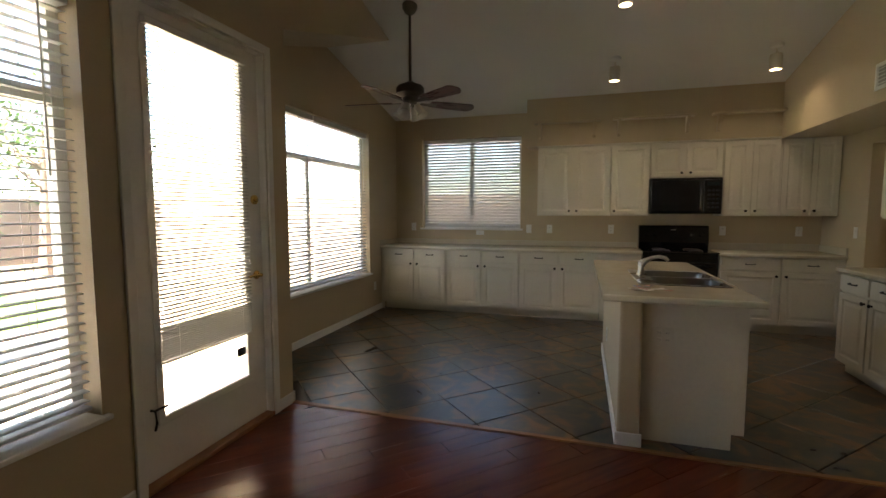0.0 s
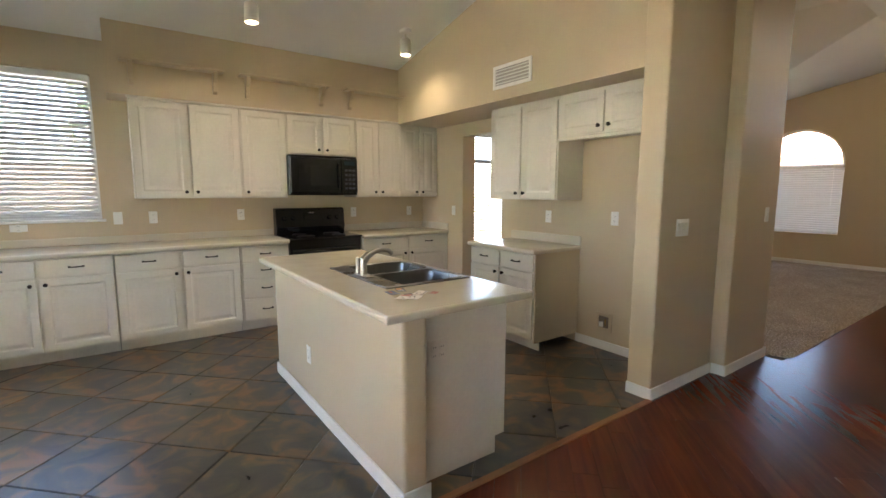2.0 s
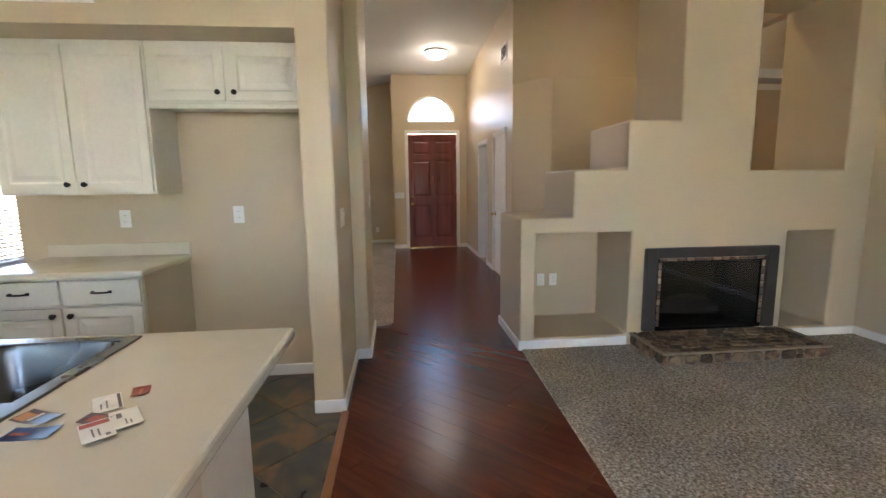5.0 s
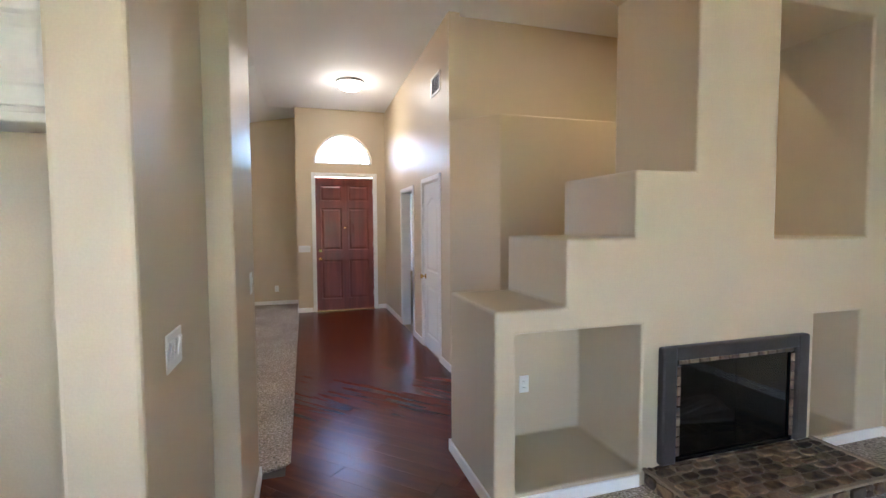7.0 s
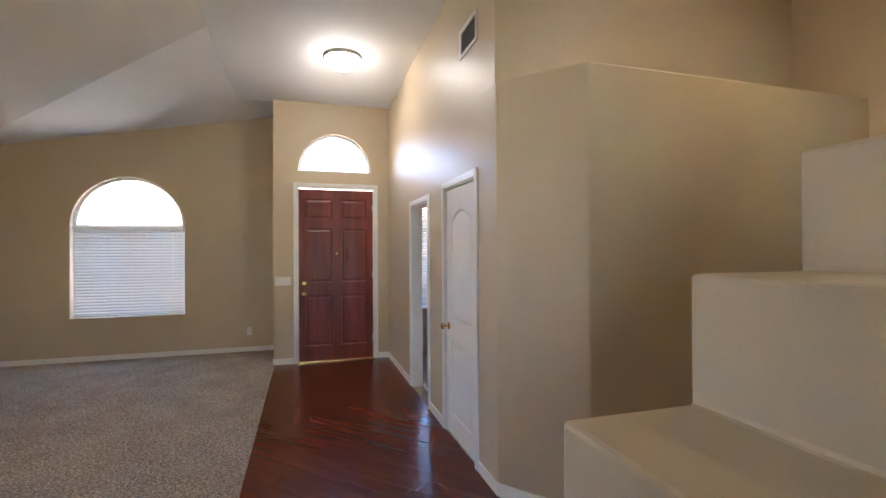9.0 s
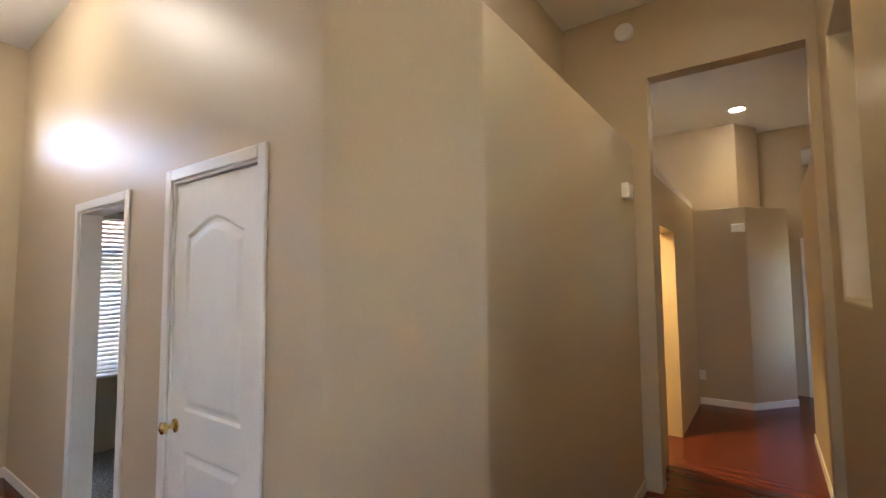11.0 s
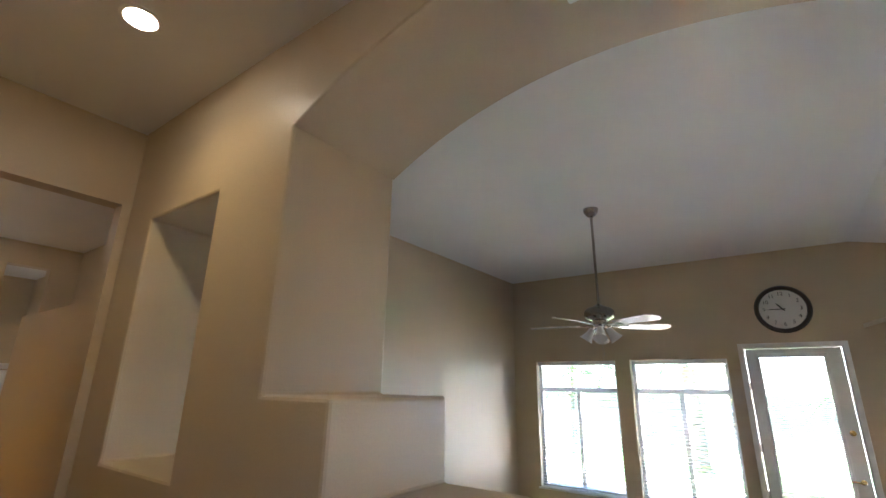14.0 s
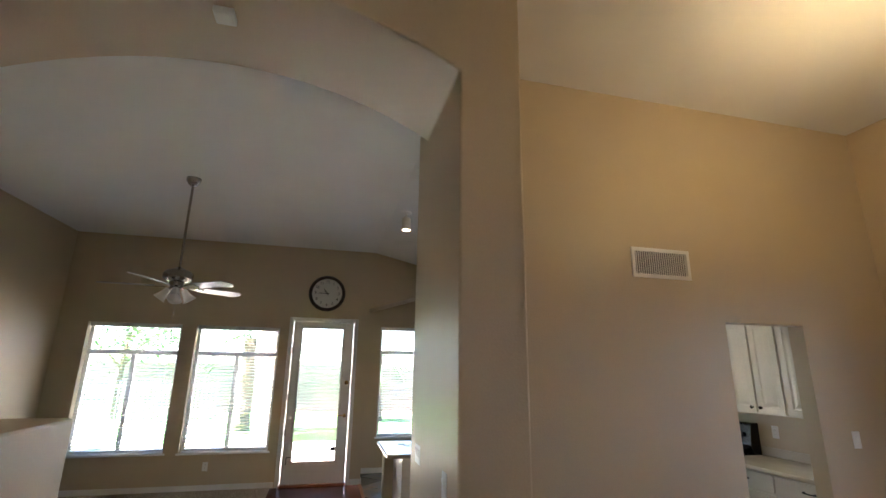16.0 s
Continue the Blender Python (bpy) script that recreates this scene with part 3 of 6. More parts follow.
def blind(m, w, z0, z1, label, tilt=12.0, pitch=0.043, slat=0.05, inset=0.06, group="window blinds"):
    bl = thing("window_blind", label, "window blind", m, group)
    part("head_rail", box(-w / 2, w / 2, inset - 0.035, inset + 0.03, z1 - 0.055, z1, 0.004), VINYL, bl, "white valance rail")
    part("bottom_rail", box(-w / 2, w / 2, inset - 0.025, inset + 0.025, z0, z0 + 0.016, 0.003), SLAT, bl)
    me = slat_mesh(w - 0.01, slat, 0.0025, "slat")
    n = int((z1 - 0.06 - z0 - 0.03) / pitch)
    for k in range(n + 1):
        shared("slat", me, bl, pose(random.uniform(-0.001, 0.001), inset, z0 + 0.04 + k * pitch, tilt + random.uniform(-1.2, 1.2), 0, random.uniform(-0.05, 0.05)))
    for s in (-0.36, 0.0, 0.36) if w > 1.3 else (-0.34, 0.34):
        bm = bmesh.new()
        for y in (inset - slat / 2, inset + slat / 2):
            rod(bm, (s * w, y, z0 + 0.01), (s * w, y, z1 - 0.05), 0.0011, seg=5)
        part("ladder_cord", bm, SLAT, bl)
    bm = bmesh.new()
    rod(bm, (w * 0.40, inset - 0.04, z1 - 0.06), (w * 0.40, inset - 0.045, z1 - 0.75), 0.004, seg=6)
    part("tilt_wand", bm, PLASTIC, bl)
    return bl


def on_west(y):
    return pose(W, y, 0, 0, 0, 90)


for (a, c), lab in ((W1, "tall slider window with a transom in the great room"), (W2, "tall slider window with a transom beside the patio door")):
    window(on_west((a + c) / 2), c - a, 0.50, 2.29, lab, transom=0.42)
    blind(on_west((a + c) / 2), c - a - 0.03, 0.53, 2.285, "cream two-inch blind hanging open in the great room", tilt=3)
nook_m = pose(N, sum(NW) / 2, 0, 0, 0, 90)
window(nook_m, NW[1] - NW[0], 0.555, 2.42, "wide slider window with a transom in the kitchen nook", transom=0.45)
for s in (-0.25, 0.25):
    w = NW[1] - NW[0]
    blind(nook_m @ pose(s * w, 0, 0), w / 2 - 0.025, 0.585, 2.415, "cream two-inch blind hanging in the nook window", tilt=10)
back_m = pose(sum(BWX) / 2, B, 0)
window(back_m, BWX[1] - BWX[0], 1.145, 2.455, "white slider window above the long kitchen counter")
blind(back_m, BWX[1] - BWX[0] - 0.03, 1.17, 2.45, "cream two-inch blind, slats half open, above the counter", tilt=52)
dw_m = pose(sum(DWIN) / 2, B, 0)
window(dw_m, DWIN[1] - DWIN[0], 0.56, 2.29, "tall slider window with a transom in the dining room", transom=0.42)
blind(dw_m, DWIN[1] - DWIN[0] - 0.03, 0.59, 2.285, "cream two-inch blind lowered in the dining room window", tilt=16)
lf_m = pose(LX, 5.18, 0, 0, 0, -90)
window(lf_m, 1.42, 0.61, 1.93, "arched front room window, lower slider", sill=False)
blind(lf_m, 1.38, 0.63, 1.9, "white blind nearly closed in the arched window", tilt=66)
fan_l = thing("window", "half-round window above the front room slider", "window", lf_m)
fan_l["kind"] = "structure"
pts = arc((0, 1.93), 0.69, 0, math.pi, 24, 0.66)
bm = bmesh.new()
prism(bm, pts, 1, 0.10, 0.104)
p = part("pane", bm, GLASS, fan_l)
p.visible_shadow = False
bm = bmesh.new()
o, i_ = arc((0, 1.93), 0.705, 0, math.pi, 24), arc((0, 1.93), 0.66, 0, math.pi, 24, 0.64)
for k in range(24):
    prism(bm, [o[k], o[k + 1], i_[k + 1], i_[k]], 1, 0.08, 0.13)
part("window_frame", bm, VINYL, fan_l)
fd_m = pose(FX, 2.36, 0, 0, 0, -90)
fan_f = thing("window", "half-round window above the front door", "window", fd_m)
fan_f["kind"] = "structure"
bm = bmesh.new()
prism(bm, arc((0, 2.645), 0.49, 0, math.pi, 24, 0.515), 1, 0.10, 0.104)
p = part("pane", bm, GLASS, fan_f)
p.visible_shadow = False
bm = bmesh.new()
o, i_ = arc((0, 2.642), 0.497, 0, math.pi, 24, 0.525), arc((0, 2.66), 0.465, 0, math.pi, 24, 0.48)
for k in range(24):
    prism(bm, [o[k], o[k + 1], i_[k + 1], i_[k]], 1, 0.08, 0.13)
bx(bm, -0.495, 0.495, 0.08, 0.13, 2.641, 2.665)
part("window_frame", bm, VINYL, fan_f)
of_m = pose(FX, 0.675, 0, 0, 0, -90)
window(of_m, 1.05, 0.70, 2.25, "blinds-covered slider window in the side room", transom=0.4)
blind(of_m, 1.02, 0.72, 2.245, "white blind, nearly closed, in the side room window", tilt=52)


# ---- doors ----
def casing(name, m, w, h, t=0.055, proud=0.016, depth=0.0, label="white painted door casing"):
    bm = bmesh.new()
    for x0, x1, z0, z1 in ((-w / 2 - t, -w / 2, 0, h + t), (w / 2, w / 2 + t, 0, h + t), (-w / 2, w / 2, h, h + t)):
        bx(bm, x0, x1, -proud, 0.001, z0, z1, 0.004)
    bx(bm, -w / 2, -w / 2 + 0.012, 0.0, depth, 0, h)
    bx(bm, w / 2 - 0.012, w / 2, 0.0, depth, 0, h)
    bx(bm, -w / 2 + 0.012, w / 2 - 0.012, 0.0, depth, h - 0.012, h)
    ob = part(name, bm, TRIM)
    ob.matrix_basis = m
    return structure(ob, label, "trim")


def panel(bm, x0, x1, z0, z1, y, depth=0.010, groove=0.022):
    """A raised field on a face at y, which looks towards -y."""
    o = [(x0, z0), (x1, z0), (x1, z1), (x0, z1)]
    rings = []
    for d, dy in ((0, 0), (groove * 0.5, depth), (groove, depth), (groove * 2.2, 0.001)):
        rings.append([bm.verts.new((x0 + d if k in (0, 3) else x1 - d, y + dy, z0 + d if k < 2 else z1 - d)) for k in range(4)])
    for a, c in zip(rings, rings[1:]):
        for k in range(4):
            bm.faces.new((a[k], a[(k + 1) % 4], c[(k + 1) % 4], c[k]))
    bm.faces.new(rings[-1])


def panelled(w, h, thick, fields, z0=0.0, depth=0.010):
    """A slab whose front has sunk grooves round raised fields."""
    xs = sorted({-w / 2, w / 2, *[f[0] for f in fields], *[f[1] for f in fields]})
    zs = sorted({z0, z0 + h, *[f[2] for f in fields], *[f[3] for f in fields]})
    bm = bmesh.new()
    for a, c in zip(xs, xs[1:]):
        for d, e in zip(zs, zs[1:]):
            mx, mz = (a + c) / 2, (d + e) / 2
            if not any(f[0] < mx < f[1] and f[2] < mz < f[3] for f in fields):
                bm.faces.new([bm.verts.new(v) for v in ((a, 0, d), (c, 0, d), (c, 0, e), (a, 0, e))])
    for f in fields:
        panel(bm, *f, 0.0, depth)
    x0, x1, z1 = -w / 2, w / 2, z0 + h
    for q in (((x0, 0, z0), (x0, thick, z0), (x0, thick, z1), (x0, 0, z1)), ((x1, 0, z0), (x1, 0, z1), (x1, thick, z1), (x1, thick, z0)),
              ((x0, 0, z1), (x0, thick, z1), (x1, thick, z1), (x1, 0, z1)), ((x0, 0, z0), (x1, 0, z0), (x1, thick, z0), (x0, thick, z0)),
              ((x0, thick, z0), (x1, thick, z0), (x1, thick, z1), (x0, thick, z1))):
        bm.faces.new([bm.verts.new(v) for v in q])
    bmesh.ops.remove_doubles(bm, verts=bm.verts, dist=1e-5)
    return bm


def knob(parent, x, z, material=BRASS, y=0.0, r=0.027):
    bm = bmesh.new()
    lathe(bm, [(0.032, 0), (0.032, 0.006), (0.012, 0.010), (0.011, 0.035), (r, 0.045), (r, 0.062), (0.012, 0.070)], seg=20)
    bmesh.ops.transform(bm, matrix=pose(x, y, z, 90), verts=bm.verts)
    return part("door_handle", bm, material, parent, "polished brass knob", smooth=True)


def hinges(parent, x, zs, y=-0.004):
    for z in zs:
        bm = bmesh.new()
        rod(bm, (x, y, z - 0.045), (x, y, z + 0.045), 0.006, seg=8)
        bx(bm, x - 0.02, x + 0.02, y, y + 0.003, z - 0.045, z + 0.045)
        part("hinge", bm, NICKEL, parent)


# front door: six panels, deadbolt, knob
fw, fh = 1.04, 2.40
front = structure(thing("door_1", "closed dark red mahogany six-panel front door", "door", pose(FX, 2.35, 0, 0, 0, -90)), "", "door")
cols = ((-0.42, -0.06), (0.06, 0.42))
flds = [(a, c, d, e) for a, c in cols for d, e in ((0.22, 0.92), (1.10, 1.85), (1.98, 2.26))]
slabm = panelled(fw - 0.02, fh - 0.03, 0.045, flds, 0.022)
bmesh.ops.translate(slabm, vec=(0, 0.03, 0), verts=slabm.verts)
part("door_panel", slabm, FRONT, front)
knob(front, -0.44, 0.94, y=0.03)
bm = bmesh.new()
lathe(bm, [(0.030, 0), (0.030, 0.012), (0.018, 0.016), (0.018, 0.022)], seg=18)
bmesh.ops.transform(bm, matrix=pose(-0.44, 0.03, 1.09, 90), verts=bm.verts)
part("deadbolt", bm, BRASS, front, smooth=True)
bm = bmesh.new()
rod(bm, (0.0, 0.03, 1.50), (0.0, 0.02, 1.50), 0.014)
part("peephole", bm, BRASS, front)
hinges(front, 0.515, (0.3, 1.2, 2.15), 0.026)
part("threshold", box(-fw / 2, fw / 2, -0.03, 0.14, 0.0, 0.02, 0.005), BRASS, front, "brass threshold plate")
casing("trim_front_door", pose(FX, 2.35, 0, 0, 0, -90), fw, 2.42, depth=0.14)

# closet door: closed, arched upper panel; and the open side-room doorway
cw = CD[1] - CD[0]
closet = structure(thing("door_2", "closed white two-panel closet door with a curved upper panel", "door", pose(sum(CD) / 2, DW, 0, 0, 0, 180)), "", "door")
bm = panelled(cw - 0.02, 2.03, 0.035, [(-0.24, 0.24, 0.18, 0.80)], 0.012)
doomed = [f for f in bm.faces if abs(f.calc_center_median().y) < 1e-4 and f.normal.y ** 2 > 0.9 and f.calc_center_median().z > 0.9 and abs(f.calc_center_median().x) < 0.2]
bmesh.ops.delete(bm, geom=doomed, context="FACES_ONLY")
hump = [(-0.24 + 0.48 * k / 16, 1.79 + 0.075 * (0.5 - 0.5 * math.cos(2 * math.pi * k / 16)) ** 0.7) for k in range(17)]
outline = [(0.24, 0.98), (-0.24, 0.98), *hump]
for k in range(16):
    (u0, v0), (u1, v1) = hump[k], hump[k + 1]
    bm.faces.new([bm.verts.new(v) for v in ((u0, 0, v0), (u1, 0, v1), (u1, 0, 2.042), (u0, 0, 2.042))])
for q in (((-0.24, 0, 0.80), (0.24, 0, 0.80), (0.24, 0, 0.98), (-0.24, 0, 0.98)),):
    bm.faces.new([bm.verts.new(v) for v in q])
rings = [[bm.verts.new((u * (1 - d / 0.24), dy, 1.37 + (v - 1.37) * (1 - d / 0.40))) for u, v in outline] for d, dy in ((0, 0), (0.012, 0.010), (0.024, 0.010), (0.05, 0.001))]
for a, c in zip(rings, rings[1:]):
    for k in range(len(outline)):
        bm.faces.new((a[k], a[(k + 1) % len(outline)], c[(k + 1) % len(outline)], c[k]))
bm.faces.new(rings[-1])
bmesh.ops.translate(bm, vec=(0, 0.012, 0), verts=bm.verts)
part("door_panel", bm, TRIM, closet)
knob(closet, -0.30, 0.90, y=0.012)
hinges(closet, cw / 2 - 0.012, (0.25, 1.05, 1.82), 0.008)
casing("trim_closet_door", pose(sum(CD) / 2, DW, 0, 0, 0, 180), cw, 2.06, depth=0.10)
casing("trim_side_room", pose(sum(OD) / 2, DW, 0, 0, 0, 180), OD[1] - OD[0], 2.03, depth=0.12)
sd = structure(thing("door_3", "white panel door standing open into the side room", "door", pose(OD[0] + 0.05, DW - 0.13, 0, 0, 0, -92)), "", "door")
bm = panelled(0.72, 2.0, 0.035, [(-0.26, 0.26, 0.18, 0.85), (-0.26, 0.26, 1.0, 1.85)], 0.012)
bmesh.ops.translate(bm, vec=(0.36, 0, 0), verts=bm.verts)
part("door_panel", bm, TRIM, sd)
knob(sd, 0.66, 0.92)

# patio door: full glass, mini blind between its stops
pw = PD[1] - PD[0]
pm = pose(W, sum(PD) / 2, 0, 0, 0, 90)
patio = structure(thing("door_4", "closed white patio door with one tall glazed light", "door", pm), "", "door")
gx0, gx1, gz0, gz1 = -0.335, 0.305, 0.33, 2.31
bm = cells([-pw / 2 + 0.018, gx0, gx1, pw / 2 - 0.018], [0.045, 0.09], [0.03, gz0, gz1, 2.395], lambda x, y, z: not (gx0 < x < gx1 and gz0 < z < gz1))
part("door_panel", bm, TRIM, patio, bevel=0.004)
bm = bmesh.new()
for x0, x1, z0, z1 in ((gx0 - 0.03, gx0 + 0.012, gz0 - 0.03, gz1 + 0.03), (gx1 - 0.012, gx1 + 0.03, gz0 - 0.03, gz1 + 0.03), (gx0, gx1, gz0 - 0.03, gz0 + 0.012), (gx0, gx1, gz1 - 0.012, gz1 + 0.03)):
    bx(bm, x0, x1, 0.036, 0.046, z0, z1, 0.004)
part("glazing_bead", bm, TRIM, patio)
p = part("pane", box(gx0, gx1, 0.066, 0.070, gz0, gz1), GLASS, patio)
p.visible_shadow = False
bm = bmesh.new()
lathe(bm, [(0.028, 0), (0.028, 0.008), (0.012, 0.012), (0.012, 0.045)], seg=16)
bmesh.ops.transform(bm, matrix=pose(0.40, 0.045, 0.98, 90), verts=bm.verts)
tube(bm, [(0.40, 0.005, 0.98), (0.37, 0.0, 0.98), (0.33, 0.002, 0.985), (0.29, 0.006, 0.98)], [0.011, 0.010, 0.009, 0.007])
part("door_handle", bm, BRASS, patio, "brass lever handle", smooth=True)
bm = bmesh.new()
lathe(bm, [(0.030, 0), (0.030, 0.012), (0.012, 0.014), (0.010, 0.028)], seg=18)
bmesh.ops.transform(bm, matrix=pose(0.40, 0.045, 1.47, 90), verts=bm.verts)
part("deadbolt", bm, BRASS, patio, smooth=True)
bm = bmesh.new()
tube(bm, [(-0.40, 0.045, 0.40), (-0.40, 0.015, 0.40), (-0.40, 0.008, 0.34), (-0.40, 0.02, 0.30)], 0.006, 8)
tube(bm, [(-0.40, 0.02, 0.40), (-0.33, 0.012, 0.405)], 0.006, 8)
part("door_stop", bm, DARK, patio, "dark kick-down door stop")
hinges(patio, -pw / 2 + 0.016, (0.75, 1.25, 1.95), 0.040)
part("threshold", box(-pw / 2, pw / 2, -0.01, T, 0.0, 0.028, 0.004), OAK, patio, "worn tan wooden threshold")
part("sensor", box(0.225, 0.30, 0.058, 0.065, 0.475, 0.53, 0.003), BLACK, patio, "small black box on the glass")
casing("trim_patio_door", pm, pw, 2.41, depth=T - 0.02, t=0.05)
mini = thing("door_blind", "white mini blind lowered over the patio door glass", "window blind", pm, "window blinds")
part("head_rail", box(gx0 - 0.02, gx1 + 0.02, 0.008, 0.034, gz1 - 0.02, gz1 + 0.012), VINYL, mini)
part("bottom_rail", box(gx0 - 0.005, gx1 + 0.005, 0.012, 0.030, 0.62, 0.632), VINYL, mini)
me = slat_mesh(gx1 - gx0 + 0.02, 0.024, 0.001, "mini_slat")
zc, k = 0.64, 0
while zc < gz1 - 0.03:
    shared("slat", me, mini, pose((gx0 + gx1) / 2, 0.021, zc, 14 + random.uniform(-3, 3), random.uniform(-0.25, 0.25), 0))
    zc += 0.011 if zc < 0.80 else 0.0215
bm = bmesh.new()
for x in (-0.24, 0.23):
    rod(bm, (x, 0.010, 0.63), (x, 0.010, gz1), 0.001, seg=5)
part("ladder_cord", bm, SLAT, mini)


# ---- kitchen ----
def bar_pull(parent, x, z, y=-0.02):
    bm = bmesh.new()
    tube(bm, [(x - 0.045, y, z), (x - 0.045, y - 0.018, z), (x - 0.03, y - 0.026, z), (x + 0.03, y - 0.026, z), (x + 0.045, y - 0.018, z), (x + 0.045, y, z)], 0.0055, 8)
    for s in (-1, 1):
        bx(bm, x + s * 0.045 - 0.009, x + s * 0.045 + 0.009, y - 0.003, y, z - 0.008, z + 0.008)
    return part("handle", bm, DARK, parent, "dark bronze bar pull", smooth=True)


def round_pull(parent, x, z, y=-0.02):
    bm = bmesh.new()
    lathe(bm, [(0.010, 0), (0.007, 0.006), (0.007, 0.012), (0.0155, 0.017), (0.0155, 0.024), (0.008, 0.029)], seg=14)
    bmesh.ops.transform(bm, matrix=pose(x, y, z, 90), verts=bm.verts)
    return part("handle", bm, DARK, parent, "dark bronze round knob", smooth=True)


def cab_front(name, parent, x0, x1, z0, z1, fielded=True):
    w, h = x1 - x0, z1 - z0
    fl = [(-w / 2 + 0.052, w / 2 - 0.052, z0 + 0.052, z1 - 0.052)] if fielded and h > 0.2 else []
    bm = panelled(w, h, 0.02, fl, z0, 0.0065)
    bmesh.ops.translate(bm, vec=((x0 + x1) / 2, -0.02, 0), verts=bm.verts)
    return part(name, bm, CAB, parent, bevel=0.003)


def base_unit(m, w, doors, drawers, label, depth=0.575, stack=False, side=None):
    """Front faces local -y at y = 0; x runs from 0 to w."""
    cab = thing("base_cabinet", label, "cabinet", m, "kitchen base cabinets")
    part("body", box(0, w, 0, depth, 0.10, 0.873), side or CAB, cab)
    part("toe_kick", box(0.0, w, 0.065, 0.08, 0.0, 0.10), CAB, cab)
    if stack:
        zz = [(0.115, 0.335), (0.345, 0.535), (0.545, 0.700), (0.712, 0.862)]
        for a, c in zz:
            d = cab_front("drawer", cab, 0.012, w - 0.012, a, c, False)
            bar_pull(d, w / 2, (a + c) / 2)
        return cab
    for k in range(drawers):
        x0, x1 = w * k / drawers + 0.012, w * (k + 1) / drawers - 0.012
        d = cab_front("drawer", cab, x0, x1, 0.725, 0.862, False)
        bar_pull(d, (x0 + x1) / 2, 0.795)
    for k in range(doors):
        x0, x1 = w * k / doors + 0.012, w * (k + 1) / doors - 0.012
        d = cab_front("door", cab, x0, x1, 0.115, 0.705)
        round_pull(d, x1 - 0.035 if k % 2 == 0 else x0 + 0.035, 0.665)
    return cab


def wall_unit(m, w, doors, z0, z1, label, depth=0.345, hang="", side=None):
    cab = thing("wall_cabinet", label, "cabinet", m, "kitchen wall cabinets")
    part("body", box(0, w, 0, depth, z0, z1), side or CAB, cab)
    for k in range(doors):
        x0, x1 = w * k / doors + 0.012, w * (k + 1) / doors - 0.012
        d = cab_front("door", cab, x0, x1, z0 + 0.014, z1 - 0.03)
        right = (k % 2 == 0) if doors > 1 else hang == "r"
        round_pull(d, x1 - 0.035 if right else x0 + 0.035, z0 + 0.06)
    return cab


FB, FU = 6.63, 6.865
for x0, x1 in ((-2.535, -1.61), (-1.605, -0.615), (-0.61, 0.39)):
    base_unit(pose(x0, FB, 0), x1 - x0, 2, 2, "cream two-door base cabinet with two drawers under the long counter", depth=B - FB)
base_unit(pose(0.395, FB, 0), 0.47, 0, 0, "cream four-drawer cabinet beside the range", stack=True, depth=B - FB)
base_unit(pose(1.705, FB, 0), E - 1.705, 2, 2, "cream two-door base cabinet with two drawers next to the range", depth=B - FB)
east = base_unit(pose(2.33, 5.41, 0, 0, 0, -90), 0.86, 2, 2, "cream two-door base cabinet with a tan end panel", depth=E - 2.33)
part("end_panel", box(0.855, 0.868, 0.0, E - 2.33, 0.085, 0.873), WALL, east, "tan painted end panel")
part("filler", box(N, -2.535, FB, FB + 0.02, 0.0, 0.873), CAB, thing("cabinet_filler", "narrow cream filler strip against the nook wall", "cabinet"))
for x0, x1, n, z0, lab, hang in ((-0.41, 0.496, 2, 1.34, "cream two-door wall cabinet with raised panels", ""), (0.501, 0.952, 1, 1.34, "cream single-door wall cabinet beside the microwave", "l"),
                               (0.956, 1.746, 2, 1.80, "short cream two-door cabinet above the microwave", ""), (1.75, 2.332, 2, 1.34, "narrow-doored cream wall cabinet", ""),
                               (2.336, E - 0.003, 2, 1.34, "cream two-door wall cabinet in the corner", "")):
    wall_unit(pose(x0, FU, 0), x1 - x0, n, z0, 2.243, lab, hang=hang)
wall_unit(pose(2.575, 5.41, 0, 0, 0, -90), 0.865, 2, 1.335, 2.218, "cream two-door wall cabinet over the short counter", depth=E - 2.575)
wall_unit(pose(2.575, 4.54, 0, 0, 0, -90), 0.905, 2, 1.865, 2.218, "short cream two-door cabinet over the fridge space", depth=E - 2.575)
bm = bmesh.new()
bx(bm, 2.56, 2.60, 3.63, 4.54, 1.835, 1.864, 0.004)
rail = part("trim_fridge_rail", bm, CAB)
structure(rail, "cream rail under the fridge cabinet", "trim")
bm = bmesh.new()
for x in (-0.41,):
    bx(bm, -0.425, 2.56, FU - 0.035, FU - 0.004, 2.222, 2.246, 0.005)
structure(part("trim_cabinet_crown", bm, CAB), "thin cream moulding along the cabinet tops", "trim")


def worktop(name, x, y, label, splash=(), rise=1.0):
    top = thing(name, label, "countertop")
    bm = bmesh.new()
    bx(bm, *x, *y, 0.875, 0.915, 0.012, 3)
    part("slab", bm, COUNTER, top, smooth=True)
    for s in splash:
        part("backsplash", box(*s, 0.914, rise, 0.006, 2), COUNTER, top)
    return top


worktop("countertop", (N, 0.872), (6.585, B), "long cream counter with a low backsplash", [(N + 0.02, 0.872, B - 0.02, B), (N, N + 0.02, 6.60, B)], 0.985)
worktop("countertop", (1.70, E), (6.585, B), "short cream counter in the kitchen corner", [(1.70, E - 0.02, B - 0.02, B), (E - 0.02, E, 6.60, B)])
worktop("countertop", (2.285, E), (4.525, 5.435), "small cream counter by the doorway", [(E - 0.02, E, 4.525, 5.435)])

